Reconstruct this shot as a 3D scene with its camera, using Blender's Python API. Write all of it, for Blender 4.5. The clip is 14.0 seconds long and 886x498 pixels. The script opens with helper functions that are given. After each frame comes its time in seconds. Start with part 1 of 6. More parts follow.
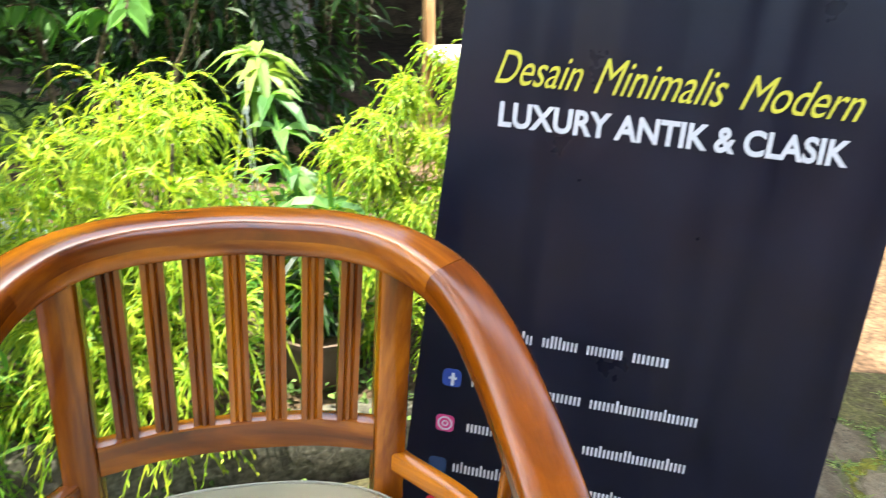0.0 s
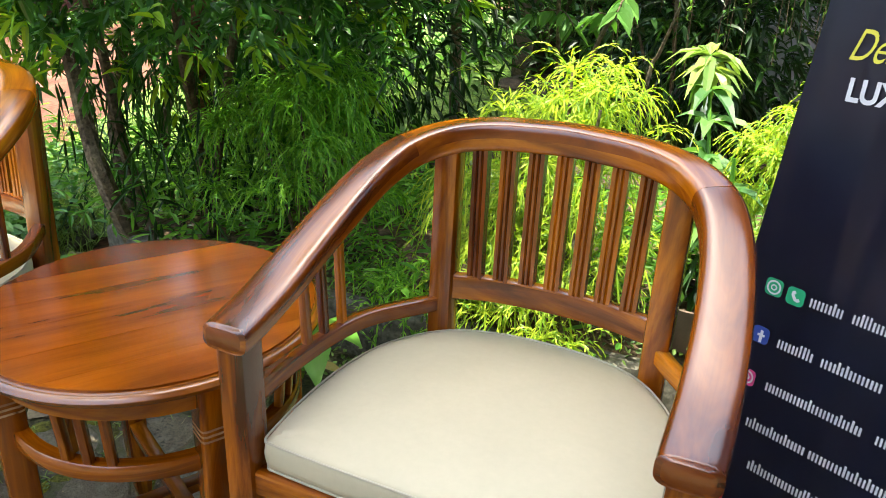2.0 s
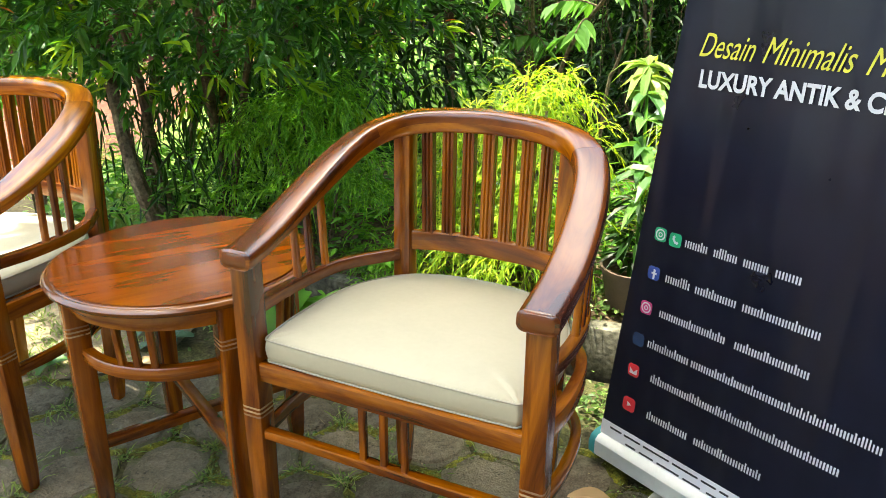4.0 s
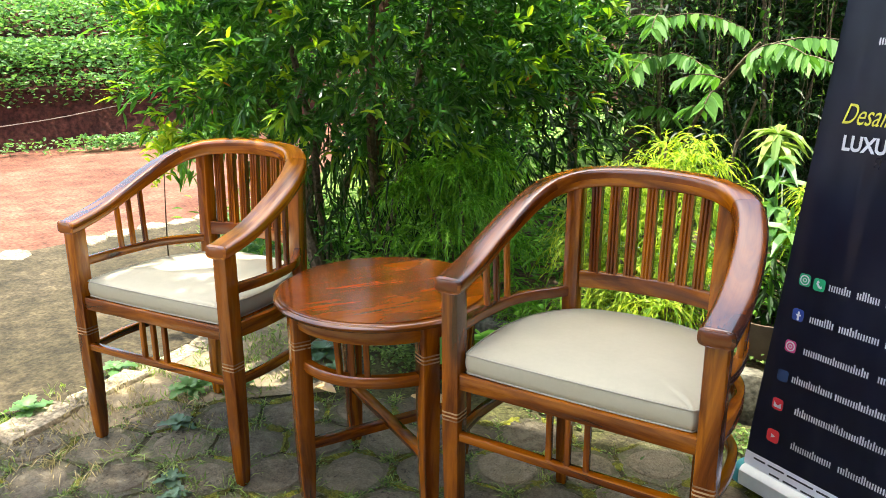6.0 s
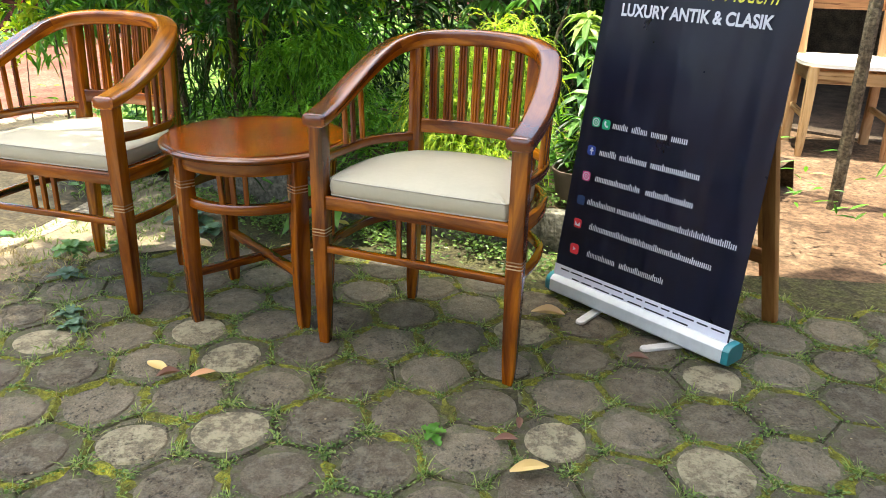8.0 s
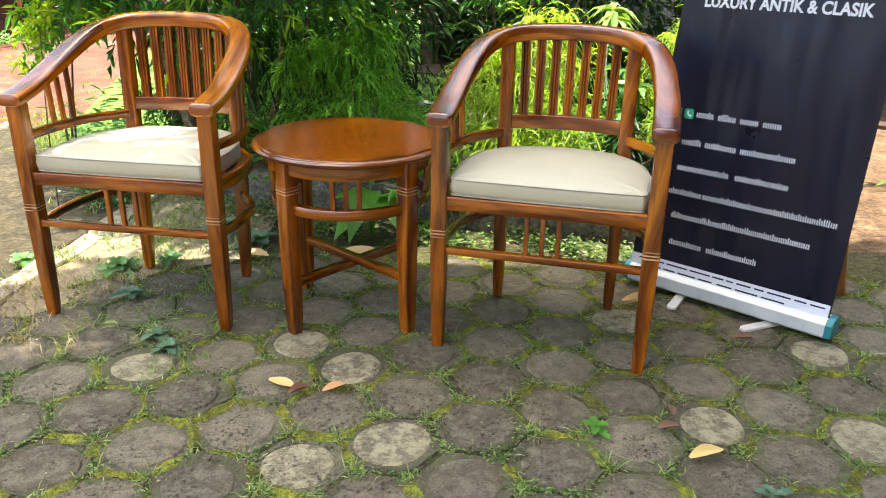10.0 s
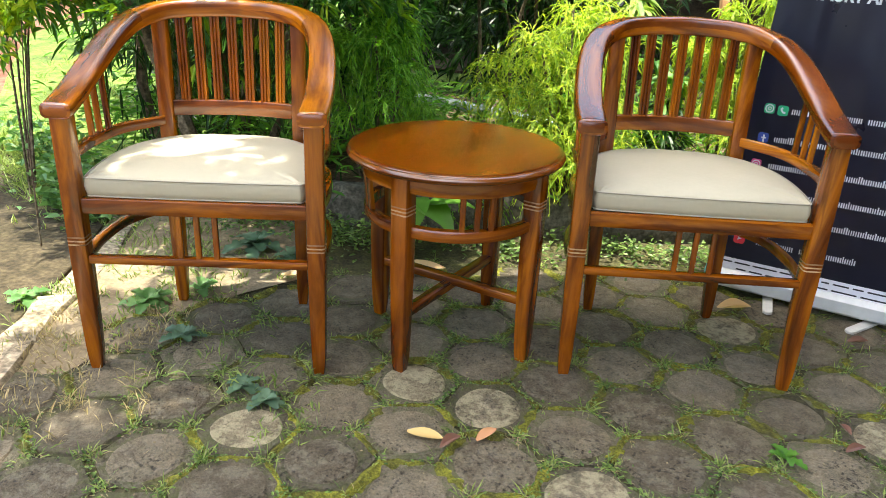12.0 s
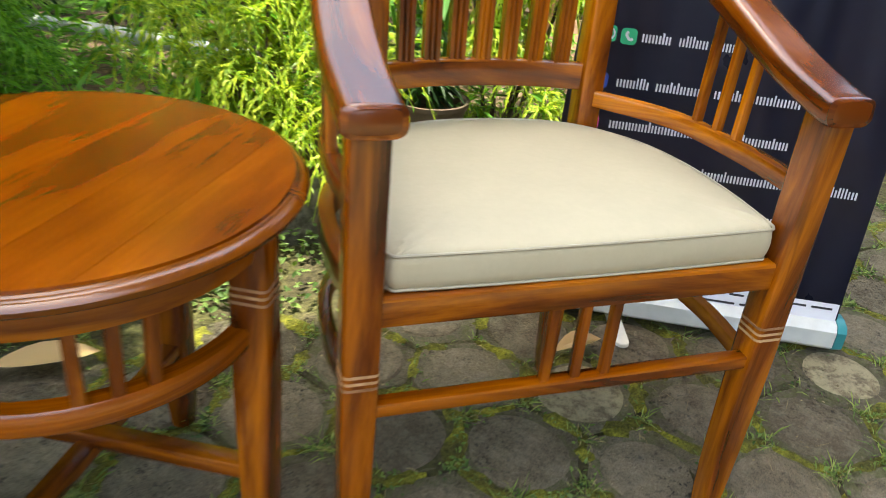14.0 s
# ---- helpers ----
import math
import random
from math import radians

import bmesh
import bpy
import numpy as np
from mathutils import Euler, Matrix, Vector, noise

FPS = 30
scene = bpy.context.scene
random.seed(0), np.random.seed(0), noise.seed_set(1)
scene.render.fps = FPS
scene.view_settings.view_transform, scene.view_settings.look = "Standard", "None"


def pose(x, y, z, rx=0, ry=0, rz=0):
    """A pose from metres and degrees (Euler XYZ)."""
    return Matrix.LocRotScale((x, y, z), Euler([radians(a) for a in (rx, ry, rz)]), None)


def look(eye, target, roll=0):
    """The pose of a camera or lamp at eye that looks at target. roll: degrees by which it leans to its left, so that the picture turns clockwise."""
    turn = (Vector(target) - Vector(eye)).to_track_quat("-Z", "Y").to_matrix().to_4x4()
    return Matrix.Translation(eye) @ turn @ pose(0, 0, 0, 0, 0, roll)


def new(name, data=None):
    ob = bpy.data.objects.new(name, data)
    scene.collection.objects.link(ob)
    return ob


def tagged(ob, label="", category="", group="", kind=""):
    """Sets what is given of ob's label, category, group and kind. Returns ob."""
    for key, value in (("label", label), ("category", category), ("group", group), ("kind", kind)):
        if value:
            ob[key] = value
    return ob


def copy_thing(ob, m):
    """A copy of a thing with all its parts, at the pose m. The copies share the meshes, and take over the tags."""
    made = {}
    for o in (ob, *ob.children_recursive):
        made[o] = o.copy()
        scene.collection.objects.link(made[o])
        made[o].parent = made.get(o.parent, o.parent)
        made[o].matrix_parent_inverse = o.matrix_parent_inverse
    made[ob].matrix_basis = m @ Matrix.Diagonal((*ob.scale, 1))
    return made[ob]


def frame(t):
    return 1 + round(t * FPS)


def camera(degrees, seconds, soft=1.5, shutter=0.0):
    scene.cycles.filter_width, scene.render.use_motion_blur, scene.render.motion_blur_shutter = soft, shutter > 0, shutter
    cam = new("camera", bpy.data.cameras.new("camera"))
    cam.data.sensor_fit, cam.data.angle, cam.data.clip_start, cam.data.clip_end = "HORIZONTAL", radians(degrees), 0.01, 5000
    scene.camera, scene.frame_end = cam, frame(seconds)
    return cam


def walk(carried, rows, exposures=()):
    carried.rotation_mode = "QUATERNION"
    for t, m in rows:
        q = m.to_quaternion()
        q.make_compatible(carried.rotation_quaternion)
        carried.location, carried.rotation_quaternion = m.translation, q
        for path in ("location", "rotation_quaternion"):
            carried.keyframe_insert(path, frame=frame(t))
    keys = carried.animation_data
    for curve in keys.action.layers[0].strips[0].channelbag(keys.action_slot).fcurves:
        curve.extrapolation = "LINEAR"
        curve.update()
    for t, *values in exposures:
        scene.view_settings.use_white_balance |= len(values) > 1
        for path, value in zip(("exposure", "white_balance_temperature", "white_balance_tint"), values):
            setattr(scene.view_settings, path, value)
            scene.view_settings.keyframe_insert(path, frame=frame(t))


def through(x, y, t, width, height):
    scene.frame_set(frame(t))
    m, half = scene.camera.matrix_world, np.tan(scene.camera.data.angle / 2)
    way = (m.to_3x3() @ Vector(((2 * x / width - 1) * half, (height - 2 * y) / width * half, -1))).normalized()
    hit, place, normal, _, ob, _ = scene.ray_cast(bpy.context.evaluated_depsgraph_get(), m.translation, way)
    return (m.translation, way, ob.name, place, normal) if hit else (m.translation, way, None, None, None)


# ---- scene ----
cam = camera(59.3, 14.0, soft=0.5, shutter=0.2)
PATH = [
    (0, (0.077, 0.039, 1.180), (-0.001, 1.871, 0.381), 4.1),
    (0.5, (0.177, 0.062, 1.146), (-0.448, 1.729, 0.235), 3.2),
    (1, (0.221, 0.043, 1.128), (-0.736, 1.558, 0.239), 2.2),
    (1.5, (0.295, -0.044, 1.119), (-0.846, 1.384, 0.307), 1.7),
    (2, (0.436, -0.149, 1.135), (-0.793, 1.223, 0.354), 2.2),
    (2.2, (0.475, -0.190, 1.126), (-0.754, 1.197, 0.373), 2.6),
    (4.3, (0.841, -0.439, 1.149), (-0.466, 0.907, 0.457), -0.0),
    (4.5, (0.847, -0.504, 1.142), (-0.471, 0.838, 0.464), 0.1),
    (5, (0.844, -0.611, 1.154), (-0.544, 0.680, 0.514), 0.1),
    (5.5, (0.844, -0.678, 1.165), (-0.626, 0.551, 0.592), 0.1),
    (6, (0.887, -0.704, 1.171), (-0.602, 0.518, 0.631), -0.3),
    (6.5, (0.959, -0.730, 1.161), (-0.509, 0.511, 0.607), -0.7),
    (7, (1.111, -0.815, 1.153), (-0.304, 0.463, 0.548), -0.7),
    (7.5, (1.214, -0.914, 1.114), (-0.079, 0.442, 0.417), 0.8),
    (7.7, (1.222, -0.955, 1.083), (-0.025, 0.436, 0.370), 1.2),
    (9.8, (0.787, -1.343, 1.078), (-0.176, 0.251, 0.348), 1.1),
    (10, (0.723, -1.350, 1.071), (-0.256, 0.232, 0.337), 1.0),
    (10.5, (0.568, -1.372, 1.084), (-0.424, 0.197, 0.339), 1.2),
    (11, (0.388, -1.424, 1.074), (-0.529, 0.187, 0.325), 1.8),
    (11.5, (0.192, -1.480, 1.080), (-0.566, 0.214, 0.334), 2.4),
    (12, (0.000, -1.429, 1.057), (-0.660, 0.296, 0.290), 2.5),
    (12.5, (-0.183, -1.302, 1.039), (-0.766, 0.433, 0.232), 3.1),
    (13, (-0.369, -1.073, 1.007), (-0.693, 0.700, 0.139), 4.8),
    (13.5, (-0.384, -0.828, 0.996), (-0.456, 0.968, 0.121), 4.6),
    (14, (-0.264, -0.398, 0.892), (-0.200, 1.369, -0.043), 5.5),
]
walk(cam, [(t, look(eye, target, roll)) for t, eye, target, roll in PATH], exposures=[(0.0, 2.69, 6450, 4.5), (1.0, 2.61, 6250, 3.0), (2.2, 2.50, 6600, 6.0), (4.3, 2.64, 7000, 0.0), (5.2, 2.64, 7100, 0.0), (6.0, 2.34, 6500, 7.0), (7.5, 2.39, 6500, 7.0), (10.0, 2.51, 6500, 7.0), (12.5, 2.37, 6650, 8.0), (14.0, 2.49, 6900, 5.0)])

# ---- daylight ----
SUN_WAY = Vector((-0.10, -0.10, 1.0)).normalized()
world = bpy.data.worlds.new("world")
scene.world = world
world.use_nodes = True
wn = world.node_tree
sky = wn.nodes.new("ShaderNodeTexSky")
sky.sky_type = "NISHITA"
sky.sun_disc = False
sky.sun_elevation = math.asin(SUN_WAY.z)
sky.sun_rotation = math.atan2(SUN_WAY.x, SUN_WAY.y)
sky.air_density, sky.dust_density, sky.ozone_density = 1.4, 4.6, 1.0
wn.nodes["Background"].inputs["Strength"].default_value = 0.15
wn.links.new(sky.outputs[0], wn.nodes["Background"].inputs["Color"])
sun_data = bpy.data.lights.new("sun", "SUN")
sun_data.energy, sun_data.angle, sun_data.color = 3.0, radians(0.55), (1.0, 0.94, 0.82)
sun = new("sun", sun_data)
sun.matrix_world = look(Vector((0, 0, 20)), Vector((0, 0, 20)) - SUN_WAY)

# ---- materials ----
def material(name):
    m = bpy.data.materials.new(name)
    m.use_nodes = True
    return m, m.node_tree, m.node_tree.nodes["Principled BSDF"]


def node(tree, kind, **values):
    n = tree.nodes.new(kind)
    for key, value in values.items():
        n.inputs[key.replace("_", " ")].default_value = value
    return n


def ramp(tree, source, stops):
    r = tree.nodes.new("ShaderNodeValToRGB")
    els = r.color_ramp.elements
    while len(els) < len(stops):
        els.new(0.5)
    for el, (at, col) in zip(els, stops):
        el.position, el.color = at, (*col, 1)
    tree.links.new(source, r.inputs[0])
    return r.outputs[0]


def mixed(tree, how, fac, a, b):
    m = tree.nodes.new("ShaderNodeMix")
    m.data_type, m.blend_type = "RGBA", how
    for value, sock in ((fac, m.inputs[0]), (a, m.inputs[6]), (b, m.inputs[7])):
        if isinstance(value, (int, float)):
            sock.default_value = value
        elif isinstance(value, tuple):
            sock.default_value = (*value, 1)
        else:
            tree.links.new(value, sock)
    return m.outputs[2]


def bumped(tree, bsdf, height, strength, distance):
    b = node(tree, "ShaderNodeBump", Strength=strength, Distance=distance)
    tree.links.new(height, b.inputs["Height"])
    tree.links.new(b.outputs[0], bsdf.inputs["Normal"])


def noise_of(tree, coord, scale, detail=4.0, rough=0.55):
    n = node(tree, "ShaderNodeTexNoise", Scale=scale, Detail=detail, Roughness=rough)
    tree.links.new(coord, n.inputs["Vector"])
    return n.outputs[0]


def plain(name, col, rough=0.5, metal=0.0, vary=0.12, scale=12.0, bump=0.0, coat=0.0):
    """A surface of one colour with faint blotches and fine grain."""
    m, t, b = material(name)
    c = t.nodes.new("ShaderNodeTexCoord").outputs["Object"]
    n1, n2 = noise_of(t, c, scale), noise_of(t, c, scale * 14)
    lo = tuple(v * (1 - vary) for v in col)
    hi = tuple(min(1, v * (1 + vary)) for v in col)
    one = ramp(t, n1, [(0.3, lo), (0.7, hi)])
    two = mixed(t, "OVERLAY", vary, one, n2)
    t.links.new(two, b.inputs["Base Color"])
    b.inputs["Roughness"].default_value, b.inputs["Metallic"].default_value = rough, metal
    b.inputs["Coat Weight"].default_value = coat
    if bump:
        bumped(t, b, n2, bump, 0.002)
    return m


def wood(name, dark, mid, light, rough=0.3, coat=0.4, streak=1.0, wild=1.6, haze=0.2):
    """Varnished wood whose grain follows the length of each piece."""
    m, t, b = material(name)
    uv = t.nodes.new("ShaderNodeUVMap")
    info = t.nodes.new("ShaderNodeObjectInfo")
    shift = t.nodes.new("ShaderNodeVectorMath")
    shift.operation = "MULTIPLY_ADD"
    shift.inputs[1].default_value = (1, 1, 1)
    t.links.new(uv.outputs[0], shift.inputs[0])
    spread = t.nodes.new("ShaderNodeMath")
    spread.operation = "MULTIPLY"
    spread.inputs[1].default_value = 37.0
    t.links.new(info.outputs["Random"], spread.inputs[0])
    t.links.new(spread.outputs[0], shift.inputs[2])
    stretch = t.nodes.new("ShaderNodeMapping")
    stretch.inputs["Scale"].default_value = (2.0, 13.0, 1)
    t.links.new(shift.outputs[0], stretch.inputs[0])
    fig = node(t, "ShaderNodeTexNoise", Scale=1.0, Detail=7.0 if wild > 1 else 3.0, Roughness=0.55, Distortion=wild)
    t.links.new(stretch.outputs[0], fig.inputs["Vector"])
    fine = t.nodes.new("ShaderNodeMapping")
    fine.inputs["Scale"].default_value = (14, 420, 1)
    t.links.new(shift.outputs[0], fine.inputs[0])
    pores = noise_of(t, fine.outputs[0], 1.0, 3.0)
    broad = noise_of(t, shift.outputs[0], 5.0, 2.0)
    # an occasional knot, ringed by bent grain
    knotty = t.nodes.new("ShaderNodeMapping")
    knotty.inputs["Scale"].default_value = (2.6, 8.0, 1)
    t.links.new(shift.outputs[0], knotty.inputs[0])
    eye = node(t, "ShaderNodeTexVoronoi", Scale=1.0)
    t.links.new(knotty.outputs[0], eye.inputs["Vector"])
    chance = t.nodes.new("ShaderNodeSeparateColor")
    t.links.new(eye.outputs["Color"], chance.inputs[0])
    some = ramp(t, chance.outputs[0], [(0.66, (0, 0, 0)), (0.70, (1, 1, 1))])
    halo = mixed(t, "MULTIPLY", 1.0, ramp(t, eye.outputs["Distance"], [(0.03, (0.34,) * 3), (0.30, (0, 0, 0))]), some)
    core = mixed(t, "MULTIPLY", 1.0, ramp(t, eye.outputs["Distance"], [(0.035, (0.85,) * 3), (0.085, (0, 0, 0))]), some)
    bent = mixed(t, "ADD", 1.0, fig.outputs[0], halo)
    wave = t.nodes.new("ShaderNodeMath")
    wave.operation = "PINGPONG"
    wave.inputs[1].default_value = 0.62
    t.links.new(bent, wave.inputs[0])
    base = ramp(t, wave.outputs[0], [(0.30, dark), (0.44, mid), (0.62, light)])
    base = mixed(t, "MIX", core, base, tuple(v * 0.3 for v in dark))
    tone = ramp(t, broad, [(0.3, (0.78, 0.74, 0.7)), (0.7, (1.15, 1.14, 1.1))])
    each = ramp(t, info.outputs["Random"], [(0.0, (0.55, 0.42, 0.36)), (0.45, (0.92, 0.88, 0.85)), (1.0, (1.25, 1.30, 1.2))])
    # a few dark streaks of heartwood
    vein = t.nodes.new("ShaderNodeMapping")
    vein.inputs["Scale"].default_value = (2.6, 46.0, 1)
    t.links.new(shift.outputs[0], vein.inputs[0])
    veins = node(t, "ShaderNodeTexNoise", Scale=1.0, Detail=4.0, Roughness=0.5, Distortion=0.9)
    t.links.new(vein.outputs[0], veins.inputs["Vector"])
    base = mixed(t, "MULTIPLY", streak, base, ramp(t, veins.outputs[0], [(0.30, (0.34, 0.26, 0.22)), (0.40, (1, 1, 1))]))
    col = mixed(t, "MULTIPLY", 1.0, mixed(t, "MULTIPLY", 1.0, base, tone), each)
    col = mixed(t, "MULTIPLY", 0.14, col, ramp(t, pores, [(0.35, (0.35, 0.3, 0.28)), (0.55, (1, 1, 1))]))
    t.links.new(col, b.inputs["Base Color"])
    t.links.new(ramp(t, pores, [(0.3, (rough + 0.15,) * 3), (0.7, (rough,) * 3)]), b.inputs["Roughness"])
    b.inputs["Coat Weight"].default_value, b.inputs["Coat Roughness"].default_value = coat, haze
    b.inputs["Coat IOR"].default_value = 1.68
    b.inputs["Specular IOR Level"].default_value = 0.0 if coat else 0.2
    bumped(t, b, pores, 0.06, 0.0005)
    return m


def sheet_vinyl(name, col):
    """Satin print hung under its own weight, with soft upright ripples."""
    m, t, b = material(name)
    c = t.nodes.new("ShaderNodeTexCoord").outputs["Object"]
    tall = t.nodes.new("ShaderNodeMapping")
    tall.inputs["Scale"].default_value = (5.0, 0.6, 1)
    t.links.new(c, tall.inputs[0])
    waves = noise_of(t, tall.outputs[0], 1.0, 2.0, 0.4)
    dust = noise_of(t, c, 9.0, 4)
    t.links.new(ramp(t, dust, [(0.3, tuple(v * 0.85 for v in col)), (0.7, tuple(v * 1.15 for v in col))]), b.inputs["Base Color"])
    t.links.new(ramp(t, dust, [(0.3, (0.27,) * 3), (0.7, (0.36,) * 3)]), b.inputs["Roughness"])
    b.inputs["Specular IOR Level"].default_value = 0.55
    b.inputs["IOR"].default_value = 1.5
    bumped(t, b, waves, 1.0, 0.075)
    return m


def leafy(name, dark, light, thin=0.45, rough=0.42):
    """Leaf blades: glossy above, letting some light through."""
    m, t, b = material(name)
    g = t.nodes.new("ShaderNodeNewGeometry")
    col = ramp(t, g.outputs["Random Per Island"], [(0.0, dark), (0.55, tuple((p + q) / 2 for p, q in zip(dark, light))), (1.0, light)])
    t.links.new(col, b.inputs["Base Color"])
    b.inputs["Roughness"].default_value = rough
    b.inputs["Specular IOR Level"].default_value = 0.3
    tr = t.nodes.new("ShaderNodeBsdfTranslucent")
    bright = mixed(t, "MULTIPLY", 1.0, col, (1.5, 1.6, 0.7))
    t.links.new(bright, tr.inputs["Color"])
    mix = t.nodes.new("ShaderNodeMixShader")
    mix.inputs[0].default_value = thin
    t.links.new(b.outputs[0], mix.inputs[1])
    t.links.new(tr.outputs[0], mix.inputs[2])
    t.links.new(mix.outputs[0], t.nodes["Material Output"].inputs["Surface"])
    return m


def earth(name, cols, scale=3.0, rough=0.95, bump=0.6, grit=70.0, mottle=1.0):
    """Soil, dust or weathered concrete: blotches, grit and fine relief."""
    m, t, b = material(name)
    c = t.nodes.new("ShaderNodeTexCoord").outputs["Object"]
    big, small, fine = noise_of(t, c, scale, 5), noise_of(t, c, scale * 6, 6), noise_of(t, c, grit, 3)
    k = len(cols)
    col = ramp(t, big, [(0.3 + 0.4 * i / (k - 1), v) for i, v in enumerate(cols)])
    col = mixed(t, "MULTIPLY", mottle, col, ramp(t, small, [(0.33, (0.6, 0.6, 0.58)), (0.66, (1.35, 1.35, 1.35))]))
    col = mixed(t, "MULTIPLY", mottle, col, ramp(t, fine, [(0.35, (0.6, 0.6, 0.58)), (0.65, (1.4, 1.38, 1.35))]))
    t.links.new(col, b.inputs["Base Color"])
    b.inputs["Roughness"].default_value = rough
    b.inputs["Specular IOR Level"].default_value = 0.25
    total = t.nodes.new("ShaderNodeMath")
    total.operation = "ADD"
    t.links.new(small, total.inputs[0])
    t.links.new(fine, total.inputs[1])
    bumped(t, b, total.outputs[0], bump, 0.006)
    return m


def paver_stone(name, cols, patch, amount):
    """Dark cast stone, each block of its own tone, with pale worn and mossy patches."""
    m, t, b = material(name)
    c = t.nodes.new("ShaderNodeTexCoord").outputs["Object"]
    info = t.nodes.new("ShaderNodeObjectInfo")
    v = t.nodes.new("ShaderNodeVectorMath")
    v.operation = "MULTIPLY_ADD"
    v.inputs[1].default_value = (1, 1, 1)
    s = t.nodes.new("ShaderNodeMath")
    s.operation = "MULTIPLY"
    s.inputs[1].default_value = 91.0
    t.links.new(info.outputs["Random"], s.inputs[0])
    t.links.new(c, v.inputs[0])
    t.links.new(s.outputs[0], v.inputs[2])
    p = v.outputs[0]
    tone = ramp(t, info.outputs["Random"], [(0, cols[0]), (0.5, cols[1]), (1, cols[2])])
    blotch, fine = noise_of(t, p, 21, 8, 0.68), noise_of(t, p, 170, 5, 0.7)
    col = mixed(t, "MULTIPLY", 1.0, tone, ramp(t, blotch, [(0.32, (0.70, 0.68, 0.65)), (0.66, (1.22, 1.20, 1.16))]))
    col = mixed(t, "MULTIPLY", 1.0, col, ramp(t, fine, [(0.34, (0.68, 0.67, 0.65)), (0.64, (1.24, 1.23, 1.2))]))
    grit = noise_of(t, p, 480, 2)
    col = mixed(t, "MULTIPLY", 1.0, col, ramp(t, grit, [(0.31, (0.45, 0.44, 0.42)), (0.42, (1, 1, 1)), (0.64, (1.0, 1.0, 1.0)), (0.72, (1.7, 1.68, 1.6))]))
    # patches of rough, pitted casting
    pits = ramp(t, noise_of(t, p, 95, 3, 0.6), [(0.36, (1, 1, 1)), (0.44, (0, 0, 0))])
    rough_zone = ramp(t, noise_of(t, p, 7, 2), [(0.46, (0, 0, 0)), (0.60, (0.85,) * 3)])
    pitted = mixed(t, "MULTIPLY", 1.0, pits, rough_zone)
    col = mixed(t, "MIX", pitted, col, (0.030, 0.026, 0.018))
    worn = ramp(t, noise_of(t, p, 26, 8, 0.75), [(0.52 - 0.12 * amount, (0, 0, 0)), (0.64 - 0.12 * amount, (amount,) * 3)])
    col = mixed(t, "MIX", worn, col, patch)
    t.links.new(col, b.inputs["Base Color"])
    b.inputs["Roughness"].default_value = 0.82
    total = t.nodes.new("ShaderNodeMath")
    total.operation = "ADD"
    t.links.new(blotch, total.inputs[0])
    t.links.new(fine, total.inputs[1])
    deep = t.nodes.new("ShaderNodeMath")
    deep.operation = "SUBTRACT"
    t.links.new(total.outputs[0], deep.inputs[0])
    t.links.new(pitted, deep.inputs[1])
    b.inputs["Specular IOR Level"].default_value = 0.3
    bumped(t, b, deep.outputs[0], 1.0, 0.012)
    return m


def sheeting(name, col, through):
    """Milky roof sheet that lets part of the daylight through."""
    m, t, b = material(name)
    c = t.nodes.new("ShaderNodeTexCoord").outputs["Object"]
    dust = ramp(t, noise_of(t, c, 1.4, 5), [(0.3, tuple(v * 0.8 for v in col)), (0.7, col)])
    t.links.new(dust, b.inputs["Base Color"])
    b.inputs["Roughness"].default_value = 0.6
    tr = t.nodes.new("ShaderNodeBsdfTranslucent")
    t.links.new(dust, tr.inputs["Color"])
    mix = t.nodes.new("ShaderNodeMixShader")
    mix.inputs[0].default_value = through
    t.links.new(b.outputs[0], mix.inputs[1])
    t.links.new(tr.outputs[0], mix.inputs[2])
    t.links.new(mix.outputs[0], t.nodes["Material Output"].inputs["Surface"])
    return m


TEAK = wood("varnished_teak", (0.055, 0.0105, 0.0005), (0.165, 0.037, 0.0008), (0.39, 0.118, 0.002), rough=0.36, coat=1.0, streak=0.5)
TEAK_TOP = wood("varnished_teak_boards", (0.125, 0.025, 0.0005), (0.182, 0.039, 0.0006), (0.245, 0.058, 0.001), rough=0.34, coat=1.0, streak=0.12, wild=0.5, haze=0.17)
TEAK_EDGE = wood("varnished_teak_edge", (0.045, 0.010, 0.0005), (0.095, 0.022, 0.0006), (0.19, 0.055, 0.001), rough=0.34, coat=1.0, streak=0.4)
# pale leg rings: groove highlights and worn edges put into one colour
TEAK_RING_PALE = wood("pale_teak_ring", (0.24, 0.13, 0.06), (0.36, 0.20, 0.10), (0.46, 0.28, 0.16), rough=0.3, coat=0.8)
RAW_WOOD = wood("raw_wood", (0.30, 0.17, 0.08), (0.45, 0.28, 0.14), (0.56, 0.38, 0.21), rough=0.6, coat=0.0)
FABRIC = plain("beige_upholstery", (0.43, 0.388, 0.268), rough=0.65, vary=0.05, scale=6, bump=0.15)
PIPING = plain("beige_piping", (0.36, 0.33, 0.24), rough=0.5, vary=0.05)
VINYL = sheet_vinyl("black_printed_vinyl", (0.0105, 0.0135, 0.034))
WHITE_INK = plain("white_print", (0.60, 0.61, 0.64), rough=0.5, vary=0.02)
YELLOW_INK = plain("yellow_print", (0.62, 0.58, 0.05), rough=0.5, vary=0.02)
GREEN_INK = plain("green_print", (0.02, 0.38, 0.17), rough=0.5, vary=0.03)
BLUE_INK = plain("blue_print", (0.03, 0.07, 0.33), rough=0.5, vary=0.03)
PINK_INK = plain("pink_print", (0.62, 0.05, 0.22), rough=0.5, vary=0.03)
RED_INK = plain("red_print", (0.68, 0.03, 0.05), rough=0.5, vary=0.03)
